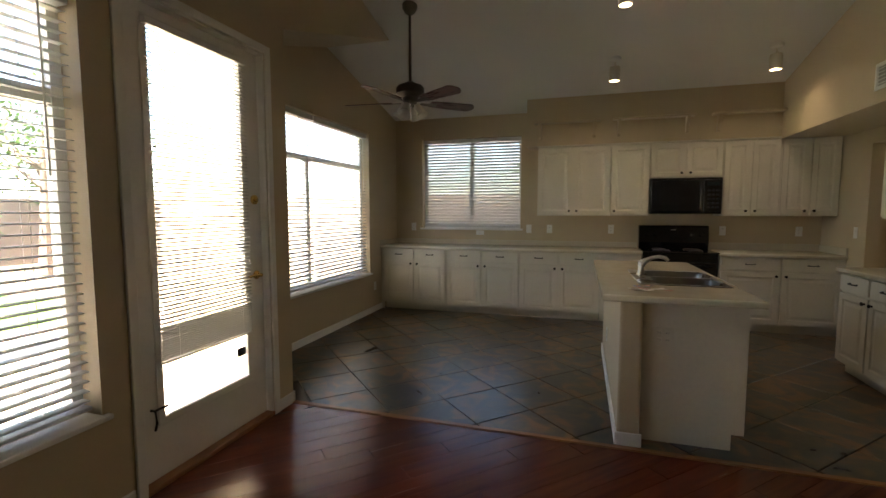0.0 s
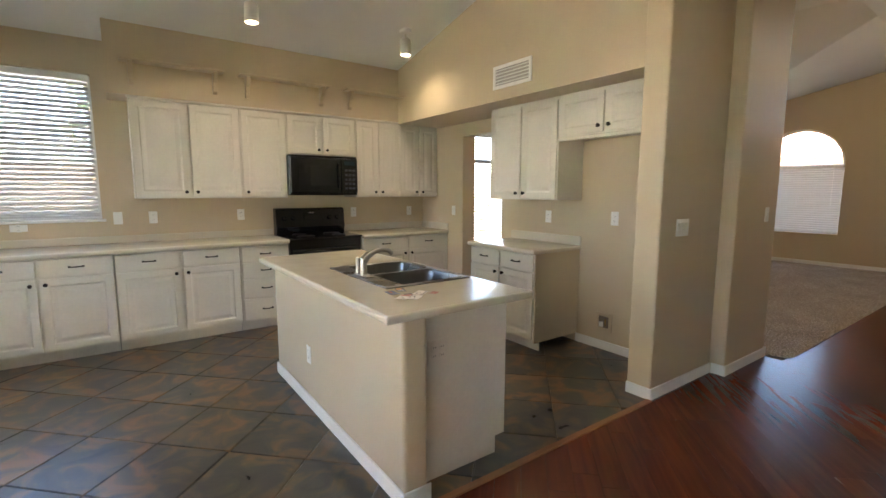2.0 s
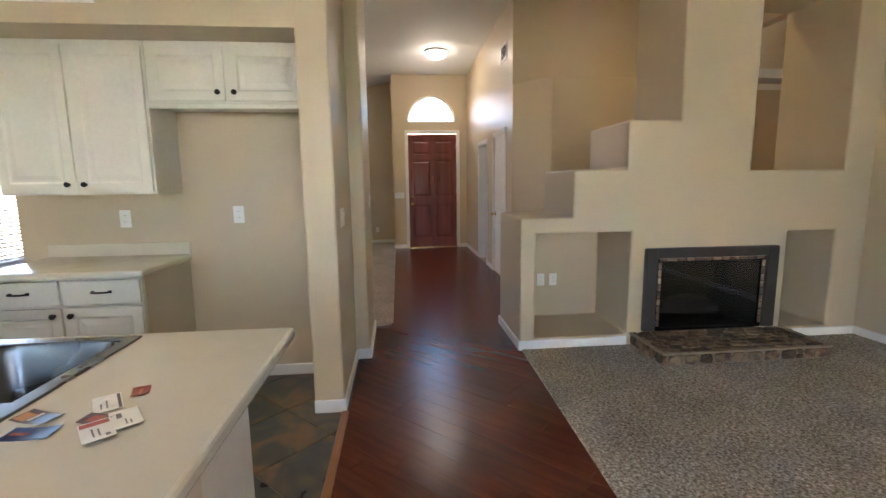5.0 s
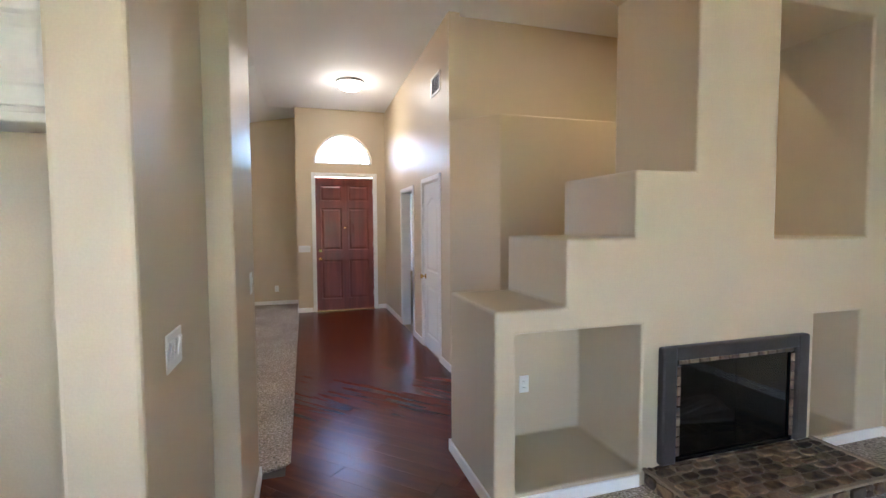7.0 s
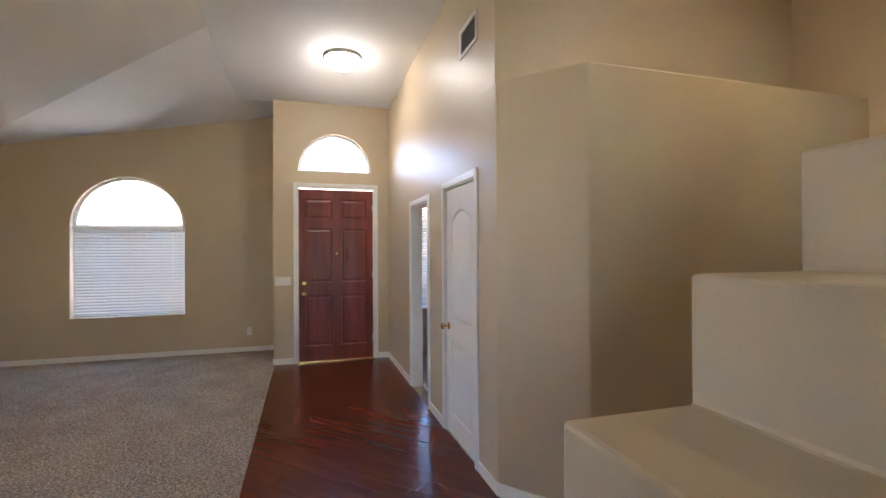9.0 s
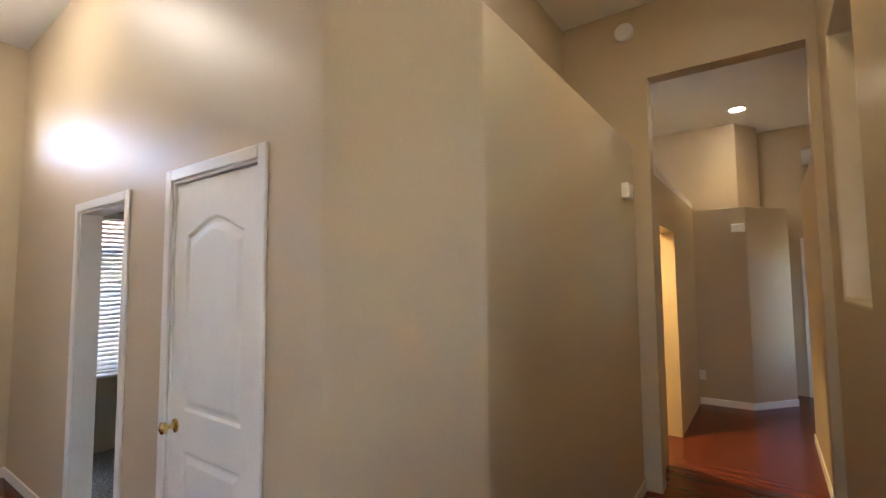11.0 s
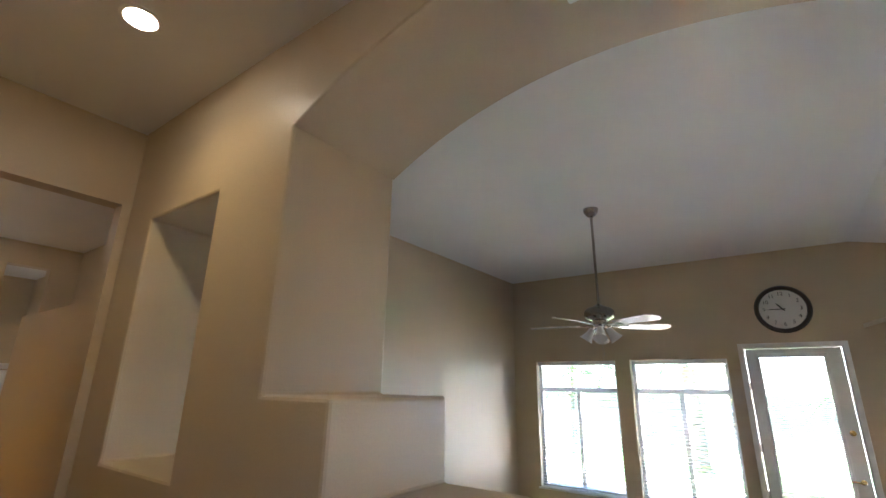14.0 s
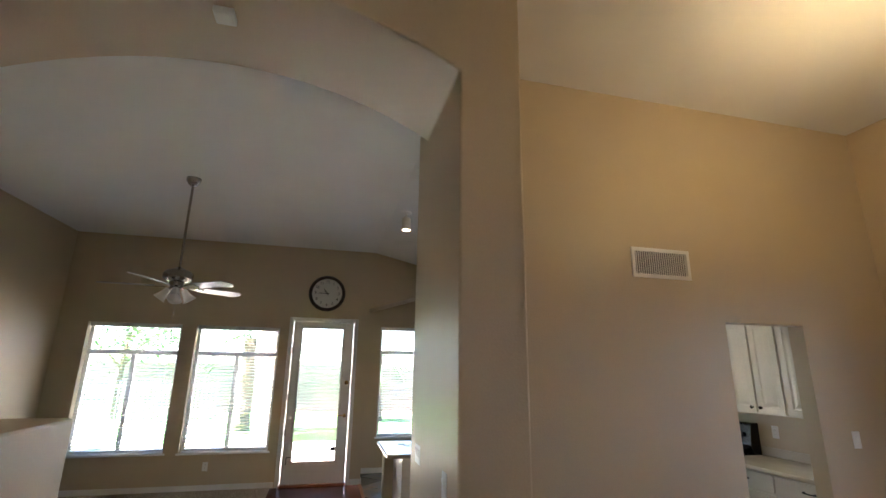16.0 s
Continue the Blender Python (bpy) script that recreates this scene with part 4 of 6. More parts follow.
# range
rng = thing("range", "black electric range with a raised back panel", "range", pose(0.88, 6.60, 0))
rw = 0.81
part("body", box(0, rw, 0.03, B - 6.60 - 0.005, 0.02, 0.895, 0.004), BLACK, rng)
part("cooktop", box(-0.004, rw + 0.004, 0.0, 0.53, 0.896, 0.918, 0.006, 2), BLACKGLASS, rng, "glossy black cooktop")
part("oven_door", box(0.02, rw - 0.02, 0.0, 0.03, 0.22, 0.80, 0.006), BLACKGLASS, rng)
bm = bmesh.new()
prism(bm, [(0.50, 0.90), (0.475, 1.00), (0.50, 1.20), (0.53, 1.215), (0.60, 1.215), (0.60, 0.90)], 0, 0.0, rw)
back = part("back_panel", bm, BLACK, rng, "sloped black control panel", bevel=0.006)
for x in (0.09, 0.19, rw - 0.19, rw - 0.09):
    bm = bmesh.new()
    lathe(bm, [(0.024, 0), (0.022, 0.02), (0.012, 0.024)], seg=16)
    bmesh.ops.transform(bm, matrix=pose(x, 0.485, 1.10, 83), verts=bm.verts)
    part("control_knob", bm, BLACK, rng)
part("display", box(rw / 2 - 0.09, rw / 2 + 0.09, 0.476, 0.482, 1.085, 1.13), BLACKGLASS, back)
part("badge", box(rw / 2 - 0.03, rw / 2 + 0.03, 0.483, 0.486, 1.155, 1.168), NICKEL, back)
bm = bmesh.new()
tube(bm, [(0.07, 0.0, 0.76), (0.07, -0.04, 0.76), (rw - 0.07, -0.04, 0.76), (rw - 0.07, 0.0, 0.76)], 0.011, 8)
part("oven_handle", bm, BLACK, rng)
for x, y, r in ((0.22, 0.16, 0.095), (0.60, 0.16, 0.075), (0.22, 0.39, 0.075), (0.60, 0.39, 0.095)):
    bm = bmesh.new()
    lathe(bm, [(r, 0), (r, 0.007), (r * 0.9, 0.010), (r * 0.75, 0.006), (r * 0.55, 0.010), (r * 0.35, 0.006), (0.02, 0.008)], (x, y, 0.9185), 28)
    part("burner", bm, DARK, rng, "dark coil burner")

# microwave
mw = thing("microwave", "black over-range microwave with a dark glass door", "microwave", pose(0.962, 6.80, 0))
mwid = 0.782
part("body", box(0, mwid, 0.02, B - 6.80 - 0.003, 1.365, 1.797, 0.004), BLACK, mw)
d = part("door", box(0.006, 0.575, -0.012, 0.02, 1.392, 1.77, 0.008, 2), BLACK, mw)
part("door_glass", box(0.09, 0.48, -0.0155, -0.011, 1.47, 1.69), BLACKGLASS, d)
bm = bmesh.new()
tube(bm, [(0.545, -0.012, 1.44), (0.545, -0.04, 1.46), (0.545, -0.04, 1.70), (0.545, -0.012, 1.72)], 0.010, 8)
part("handle", bm, BLACK, d)
cp = part("control_panel", box(0.582, mwid - 0.006, -0.010, 0.02, 1.392, 1.77, 0.006, 2), BLACK, mw)
part("display", box(0.615, 0.745, -0.0125, -0.009, 1.70, 1.745), mat("green_display", (0.02, 0.03, 0.032), 0.2), cp)
KEYCAP = mat("grey_keys", (0.03, 0.03, 0.033), 0.4)
for r in range(5):
    for c in range(3):
        part("key", box(0.622 + c * 0.045, 0.654 + c * 0.045, -0.0125, -0.009, 1.43 + r * 0.05, 1.455 + r * 0.05), KEYCAP, cp)
part("vent_grille", box(0.02, mwid - 0.02, -0.004, 0.02, 1.775, 1.795), DARK, mw)

# plate shelves on brackets
SHELF = mat("tan_shelf_paint", (0.54, 0.436, 0.297), 0.42, var=0.03, scale=2)
for x0, x1 in ((-0.455, 0.36), (0.50, 1.41), (1.59, 2.49)):
    sh = thing("wall_shelf", "tan painted shelf on two curved brackets", "shelf", pose((x0 + x1) / 2, 6.82, 0), "shelves above the cabinets")
    h = (x1 - x0) / 2
    part("board", box(-h, h, -0.135, 0.0, 2.515, 2.535, 0.005), SHELF, sh)
    for s in (-1, 1):
        bm = bmesh.new()
        prof = [(0.0, 2.515), (-0.115, 2.515), (-0.115, 2.485), (-0.095, 2.45), (-0.06, 2.425), (-0.045, 2.38), (-0.042, 2.345), (-0.02, 2.325), (0.0, 2.325)]
        c = s * (h - 0.075)
        prism(bm, prof, 0, c - 0.018, c + 0.018)
        part("bracket", bm, SHELF, sh, bevel=0.003)

# island
isl = thing("kitchen_island", "cream-topped island with a tan knee wall and white end panel", "kitchen island")
x0, x1, y0, y1 = 0.285, 1.125, 3.44, 5.44
sx0, sx1, sy0, sy1 = 0.555, 1.055, 3.915, 4.635
bm = cells([x0, sx0, sx1, x1], [y0, sy0, sy1, y1], [0.875, 0.915], lambda x, y, z: not (sx0 < x < sx1 and sy0 < y < sy1))
part("countertop", bm, COUNTER, isl, "cream solid counter with eased edges", bevel=0.011)
part("knee_wall", box(0.39, 0.515, 3.49, 5.42, 0.0, 0.874, 0.018, 3), WALL, isl, "tan painted knee wall")
bm = cells([0.516, 0.552, 1.02, 1.06, 1.085], [3.595, 3.91, 4.64, 5.42], [0.0, 0.10, 0.72, 0.874], lambda x, y, z: not (x > 1.02 and z < 0.10) and not (0.552 < x < 1.06 and 3.91 < y < 4.64 and z > 0.72))
part("cabinet_body", bm, CAB, isl, "cream painted end panel")
bm = bmesh.new()
bx(bm, 0.377, 0.39, 3.478, 5.42, 0.0, 0.083, 0.004)
bx(bm, 0.39, 0.528, 3.478, 3.49, 0.0, 0.083, 0.004)
part("baseboard", bm, TRIM, isl, "white baseboard")

# sink and faucet
sink = thing("sink", "stainless double-bowl sink set into the island", "sink")
bm = cells([0.53, 0.645, 1.045, 1.08], [3.89, 3.93, 4.262, 4.288, 4.62, 4.66], [0.912, 0.921], lambda x, y, z: not (0.645 < x < 1.045 and (3.93 < y < 4.262 or 4.288 < y < 4.62)))
part("rim", bm, STEEL, sink, bevel=0.003)
for ya, yb in ((3.93, 4.262), (4.288, 4.62)):
    bm = bmesh.new()
    lev = ((0.0, 0.916), (0.006, 0.90), (0.014, 0.79), (0.035, 0.752), (0.09, 0.746))
    rings = []
    for d, z in lev:
        xa, xb, yc, yd, r = 0.645 + d, 1.045 - d, ya + d, yb - d, 0.05
        ring = []
        for cx, cy, a in ((xb - r, yd - r, 0), (xa + r, yd - r, 90), (xa + r, yc + r, 180), (xb - r, yc + r, 270)):
            ring += [bm.verts.new((cx + r * math.cos(radians(a + 22.5 * k)), cy + r * math.sin(radians(a + 22.5 * k)), z)) for k in range(5)]
        rings.append(ring)
    for a, c in zip(rings, rings[1:]):
        for k in range(20):
            bm.faces.new((a[k], a[(k + 1) % 20], c[(k + 1) % 20], c[k]))
    bm.faces.new(rings[-1])
    bowl = part("bowl", bm, STEEL, sink, "brushed steel bowl", smooth=True)
    bm = bmesh.new()
    lathe(bm, [(0.045, 0), (0.043, 0.004), (0.030, 0.002), (0.01, 0.003)], (0.845, (ya + yb) / 2, 0.7465), 20)
    part("drain", bm, NICKEL, bowl)
fau = thing("faucet", "satin nickel single-lever faucet with side sprayer", "faucet", pose(0.588, 4.275, 0.921) @ Matrix.Scale(0.8, 4))
bm = bmesh.new()
bx(bm, -0.028, 0.028, -0.12, 0.12, 0, 0.010, 0.006, 2)
part("base_plate", bm, NICKEL, fau)
bm = bmesh.new()
lathe(bm, [(0.028, 0.01), (0.026, 0.06), (0.024, 0.10), (0.020, 0.115)], seg=20)
part("body", bm, NICKEL, fau, smooth=True)
bm = bmesh.new()
tube(bm, [(0.0, 0, 0.08), (0.03, -0.005, 0.13), (0.08, -0.015, 0.17), (0.14, -0.025, 0.185), (0.19, -0.035, 0.175), (0.215, -0.04, 0.15)], [0.02, 0.019, 0.017, 0.016, 0.016, 0.017], 14)
part("spout", bm, NICKEL, fau, smooth=True)
bm = bmesh.new()
tube(bm, [(0.0, 0, 0.112), (-0.01, 0.01, 0.13), (0.03, 0.035, 0.155), (0.075, 0.06, 0.165)], [0.016, 0.014, 0.009, 0.008], 10)
part("lever", bm, NICKEL, fau, smooth=True)
bm = bmesh.new()
lathe(bm, [(0.020, 0.01), (0.018, 0.03), (0.014, 0.05), (0.017, 0.09), (0.015, 0.125), (0.006, 0.13)], (-0.005, 0.085, 0), 16)
part("sprayer", bm, NICKEL, fau, smooth=True)

# cards on the counter
PAPER_BLUE = mat("blue_printed_card", (0.03, 0.05, 0.16), 0.3, var=0.25, scale=30)
PAPER_WHITE = mat("white_card_stock", (0.78, 0.74, 0.68), 0.45, var=0.04, scale=30)
INK = mat("grey_print_ink", (0.16, 0.14, 0.14), 0.5)
RED_INK = mat("red_print_ink", (0.42, 0.10, 0.07), 0.5)
ORANGE_INK = mat("orange_print_ink", (0.50, 0.22, 0.08), 0.5)


def card(x, y, turn, w, h, lift, material, label, prints=()):
    """A stiff paper card; prints are (x0, x1, y0, y1, ink) in shares of its size."""
    c = thing("printed_card", label, "card", pose(x, y, 0.9155 + lift, 0, 0, turn), "cards on the island")
    bm = bmesh.new()
    n = 6
    rows = [[bm.verts.new((-w / 2 + w * k / n, v, 0.0025 * (2 * k / n - 1) ** 2 + z)) for k in range(n + 1)] for v, z in ((-h / 2, 0), (h / 2, 0), (h / 2, 0.0006), (-h / 2, 0.0006))]
    for p, q in zip(rows, rows[1:] + rows[:1]):
        for k in range(n):
            bm.faces.new((p[k], p[k + 1], q[k + 1], q[k]))
    for k in (0, n):
        bm.faces.new([r[k] for r in rows])
    sheet_ = part("sheet", bm, material, c)
    for x0, x1, y0, y1, ink in prints:
        bm = bmesh.new()
        us = [x0 + (x1 - x0) * k / 4 for k in range(5)]
        for u0, u1 in zip(us, us[1:]):
            bm.faces.new([bm.verts.new((u * w, v * h, 0.0025 * (2 * u) ** 2 + 0.0011)) for u, v in ((u0, y0), (u1, y0), (u1, y1), (u0, y1))])
        part("print", bm, ink, sheet_)
    return c


card(0.512, 3.794, 91, 0.084, 0.048, 0.0, PAPER_BLUE, "dark blue glossy card lying on the island", [(0.05, 0.42, -0.08, 0.12, RED_INK)])
card(0.577, 3.830, 70, 0.084, 0.048, 0.0, PAPER_DARK, "dark card with an orange picture beside the sink", [(-0.45, -0.1, -0.3, 0.35, PAPER_BLUE), (0.12, 0.46, -0.2, 0.40, ORANGE_INK), (0.0, 0.1, -0.35, 0.3, PAPER)])
card(0.622, 3.722, 33, 0.088, 0.052, 0.0, PAPER, "pale leaflet with a dark edge on the island", [(-0.46, 0.46, -0.46, -0.34, INK), (-0.3, 0.2, 0.0, 0.06, INK), (-0.3, 0.05, 0.2, 0.26, INK)])
card(0.553, 3.702, 80, 0.055, 0.040, 0.002, PAPER_DARK, "small dark photo card under pale cards", [(-0.3, 0.25, -0.3, 0.3, RED_INK)])
card(0.545, 3.642, 36, 0.084, 0.050, 0.003, PAPER_WHITE, "white business card with fine grey print", [(0.1, 0.35, 0.1, 0.28, INK), (-0.35, 0.0, 0.0, 0.05, INK), (-0.35, -0.1, -0.15, -0.10, INK)])
card(0.495, 3.666, 38, 0.086, 0.052, 0.006, PAPER_WHITE, "white business card with a red band", [(0.28, 0.46, -0.45, 0.45, RED_INK), (-0.3, 0.15, 0.1, 0.16, INK), (-0.3, 0.1, -0.08, -0.02, INK), (-0.4, -0.25, -0.35, -0.2, INK)])
card(0.676, 3.683, 21, 0.050, 0.036, 0.0, PAPER_RED, "small red card lying on the island", [(-0.2, 0.25, -0.1, 0.1, ORANGE_INK)])


# ---- fireplace ----
ASH = mat("grey_ash_log", (0.11, 0.10, 0.092), 0.9, var=0.25, scale=14, bump=0.5)
fp = thing("fireplace", "black glass fireplace doors in a dark metal surround", "fireplace")
bm = bmesh.new()
fy0, fy1, fz0, fz1 = -0.09, 1.085, 0.121, 0.825
bx(bm, F0 - 0.045, F0 + 0.01, fy0, fy0 + 0.105, fz0, fz1, 0.014, 2)
bx(bm, F0 - 0.045, F0 + 0.01, fy1 - 0.105, fy1, fz0, fz1, 0.014, 2)
bx(bm, F0 - 0.043, F0 + 0.01, fy0 + 0.09, fy1 - 0.09, fz1 - 0.085, fz1, 0.014, 2)
part("surround", bm, SURROUND, fp, "dark brown-black surround")
inner = part("firebox", cells([F0 + 0.005, 3.70, 3.715], [0.045, 0.055, 0.935, 0.945], [0.105, 0.115, 0.70, 0.708], lambda x, y, z: x > 3.70 or y < 0.055 or y > 0.935 or z < 0.115 or z > 0.70), SOOT, fp, "soot-black firebox")
bm = bmesh.new()
for a, c, d, e in ((0.02, 0.055, 0.121, 0.735), (0.935, 0.97, 0.121, 0.735), (0.055, 0.935, 0.71, 0.735), (0.055, 0.935, 0.121, 0.145)):
    bx(bm, F0 - 0.022, F0 + 0.004, a, c, d, e, 0.003)
part("door_frame", bm, BLACK, fp)
for a, c in ((0.06, 0.493), (0.497, 0.93)):
    p = part("glass_door", box(F0 - 0.012, F0 - 0.008, a, c, 0.147, 0.708), clear("smoked_glass", 0.02, (0.35, 0.35, 0.36)), fp, "smoked glass door")
    p.visible_shadow = False
random.seed(5)
for k in range(12):
    y = 0.03 + k * 0.0775
    part("stone_chip", box(F0 - 0.03, F0 - 0.018, y + 0.004, y + 0.0735, 0.715, 0.738, 0.003), STONE, fp)
for y in (0.024, 0.943):
    for k in range(9):
        part("stone_chip", box(F0 - 0.03, F0 - 0.018, y, y + 0.026, 0.16 + k * 0.061, 0.215 + k * 0.061, 0.003), STONE, fp)
for k in range(3):
    bm = bmesh.new()
    tube(bm, [(3.42 + 0.05 * k, 0.22 + 0.03 * k, 0.20 + 0.04 * k), (3.45, 0.5, 0.21 + 0.05 * k), (3.40 + 0.06 * (2 - k), 0.78, 0.20 + 0.04 * k)], [0.04, 0.045, 0.035], 9)
    part("log", bm, ASH, fp, "grey charred log")
bm = bmesh.new()
for k in range(7):
    rod(bm, (3.32, 0.22 + 0.09 * k, 0.165), (3.60, 0.22 + 0.09 * k, 0.165), 0.007, seg=6)
for x in (3.34, 3.58):
    rod(bm, (x, 0.20, 0.155), (x, 0.80, 0.155), 0.008, seg=6)
    for y in (0.22, 0.78):
        rod(bm, (x, y, 0.115), (x, y, 0.16), 0.008, seg=6)
part("grate", bm, DARK, fp, "black iron grate")

hearth = thing("hearth", "low flagstone hearth with dark irregular slabs", "hearth")
hx0, hx1, hy0, hy1, hz = 2.665, F0, -0.18, 1.18, 0.112
part("bed", box(hx0 + 0.012, hx1, hy0 + 0.012, hy1 - 0.012, 0.012, hz - 0.010), MORTAR, hearth, "tan mortar core")
EDGE = mat("tan_stone_edge", (0.30, 0.215, 0.14), 0.6, var=0.2, scale=12, grain=90, bump=0.4)
for name, x0, x1, y0, y1 in (("front_edge", hx0 - 0.006, hx0 + 0.02, hy0 - 0.006, hy1 + 0.006), ("side_edge", hx0 + 0.02, hx1, hy1 - 0.02, hy1 + 0.006), ("side_edge", hx0 + 0.02, hx1, hy0 - 0.006, hy0 + 0.02)):
    part(name, box(x0, x1, y0, y1, hz - 0.014, hz + 0.003, 0.005, 2), EDGE, hearth, "pale tan mortar edge")


def slab_stone(cx, cy, du, dv, low, high, rnd, place):
    """An uneven stone of seven or eight corners; place() turns (u, v, w) into the world."""
    n = rnd.choice((7, 8, 9))
    ring = []
    for k in range(n):
        a = 2 * math.pi * (k + rnd.uniform(-0.25, 0.25)) / n
        c, d = math.cos(a), math.sin(a)
        r = 1 / max(abs(c), abs(d)) ** 0.72 * rnd.uniform(0.86, 1.0)
        ring.append((cx + max(-1, min(1, c * r)) * du, cy + max(-1, min(1, d * r)) * dv))
    bm = bmesh.new()
    lo = [bm.verts.new(place(u, v, low)) for u, v in ring]
    mid = [bm.verts.new(place(u, v, high - 0.003)) for u, v in ring]
    top = [bm.verts.new(place(cx + (u - cx) * 0.88, cy + (v - cy) * 0.88, high + rnd.uniform(-0.001, 0.001))) for u, v in ring]
    for p, q in ((lo, mid), (mid, top)):
        for k in range(n):
            bm.faces.new((p[k], p[(k + 1) % n], q[(k + 1) % n], q[k]))
    bm.faces.new(top)
    part("stone", bm, STONE, hearth)


rnd = random.Random(11)
x, row = hx0 + 0.022, 0
while x < hx1 - 0.03:
    dx = min(rnd.uniform(0.06, 0.085), hx1 - x)
    y = hy0 + 0.022 - 0.04 * (row % 2)
    while y < hy1 - 0.05:
        dy = rnd.uniform(0.10, 0.19)
        y0, y1 = max(y, hy0 + 0.022), min(y + dy, hy1 - 0.022)
        if y1 - y0 > 0.03:
            slab_stone(x + dx / 2, (y0 + y1) / 2, dx / 2 - 0.004, (y1 - y0) / 2 - 0.004, hz - 0.012, hz - 0.001 + rnd.uniform(0, 0.003), rnd, lambda u, v, w: (u, v, w))
        y += dy
    x, row = x + dx, row + 1
for a, c, place in ((hy0, hy1, lambda u, v, w: (hx0 + 0.012 - w, u, v)), (hx0, hx1, lambda u, v, w: (u, hy1 - 0.012 + w, v)), (hx0, hx1, lambda u, v, w: (u, hy0 + 0.012 - w, v))):
    u = a + 0.006
    while u < c - 0.03:
        du = min(rnd.uniform(0.055, 0.15), c - u - 0.004)
        if du > 0.10 or rnd.random() < 0.45:
            slab_stone(u + du / 2, 0.056, du / 2 - 0.004, 0.038, -0.004, 0.012 + rnd.uniform(0.0, 0.006), rnd, place)
        else:
            slab_stone(u + du / 2, 0.036, du / 2 - 0.004, 0.019, -0.004, 0.012 + rnd.uniform(0.0, 0.006), rnd, place)
            slab_stone(u + du / 2, 0.077, du / 2 - 0.004, 0.017, -0.004, 0.012 + rnd.uniform(0.0, 0.006), rnd, place)
        u += du


# ---- ceiling fans and lamps ----
PALE = mat("pale_fan_blade", (0.62, 0.58, 0.55), 0.25, var=0.05)


def ceiling_fan(x, y, top, hub, turn, label, radius=0.66, wood=None, metal=None):
    metal = metal or PEWTER
    f = thing("ceiling_fan", label, "ceiling fan", pose(x, y, hub))
    bm = bmesh.new()
    lathe(bm, [(0.02, top - hub - 0.085), (0.045, top - hub - 0.07), (0.07, top - hub - 0.03), (0.072, top - hub + 0.03)], seg=24)
    part("canopy", bm, metal, f, smooth=True)
    bm = bmesh.new()
    rod(bm, (0, 0, 0.09), (0, 0, top - hub - 0.05), 0.0125)
    part("downrod", bm, metal, f, smooth=True)
    bm = bmesh.new()
    lathe(bm, [(0.02, 0.12), (0.05, 0.10), (0.115, 0.075), (0.135, 0.05), (0.135, 0.0), (0.11, -0.02), (0.075, -0.035), (0.07, -0.07), (0.03, -0.085)], seg=28)
    part("motor", bm, metal, f, smooth=True)
    bmb = bmesh.new()
    prof = [(0.20, -0.05), (0.26, -0.062), (radius - 0.05, -0.078), (radius - 0.01, -0.05), (radius + 0.012, 0.0), (radius - 0.01, 0.05), (radius - 0.05, 0.078), (0.26, 0.062), (0.20, 0.05)]
    prism(bmb, prof, 2, -0.004, 0.004)
    first = None
    for k in range(5):
        m = pose(0, 0, -0.075, 0, 0, turn + 72 * k) @ pose(0, 0, 0, -12)
        if first is None:
            ob = part("blade", bmb, wood or BLADE, f, "long tapered fan blade")
            first = ob
            ob.matrix_basis = m
        else:
            ob = shared("blade", first.data, f, m)
        bm = bmesh.new()
        prism(bm, [(0.10, -0.016), (0.20, -0.03), (0.26, -0.035), (0.26, 0.035), (0.20, 0.03), (0.10, 0.016)], 2, -0.011, -0.005)
        part("bracket", bm, metal, ob)
    for k in range(4):
        a = radians(45 + 90 * k + turn)
        d = Vector((math.cos(a), math.sin(a), 0))
        bm = bmesh.new()
        tube(bm, [d * 0.03 + Vector((0, 0, -0.08)), d * 0.055 + Vector((0, 0, -0.095)), d * 0.07 + Vector((0, 0, -0.115))], 0.012, 8)
        arm = part("lamp_arm", bm, metal, f)
        bm = bmesh.new()
        lathe(bm, [(0.024, 0), (0.030, -0.02), (0.036, -0.06), (0.052, -0.108), (0.062, -0.122), (0.058, -0.120), (0.032, -0.06), (0.022, -0.02)], seg=20)
        bmesh.ops.transform(bm, matrix=Matrix.Translation(d * 0.066 + Vector((0, 0, -0.105))) @ Matrix.Rotation(radians(34), 4, d.cross(Vector((0, 0, 1)))), verts=bm.verts)
        part("shade", bm, OPAL, f, "white opal tulip shade", smooth=True)
    bm = bmesh.new()
    for s, l in ((0.02, 0.34), (-0.02, 0.24)):
        rod(bm, (s, 0.01, -0.08), (s, 0.01, -0.08 - l), 0.0012, seg=5)
        rod(bm, (s, 0.01, -0.08 - l), (s, 0.01, -0.11 - l), 0.005, 0.003, seg=8)
    part("pull_chain", bm, NICKEL, f)
    return f


ceiling_fan(-1.42, 4.80, vault(4.80), 2.50, 40, "five-blade rosewood ceiling fan with four white shades over the nook")
ceiling_fan(0.82, 1.33, LOW, 2.53, 58, "five-blade pale ceiling fan with four white shades in the great room", wood=PALE, metal=GUNMETAL)


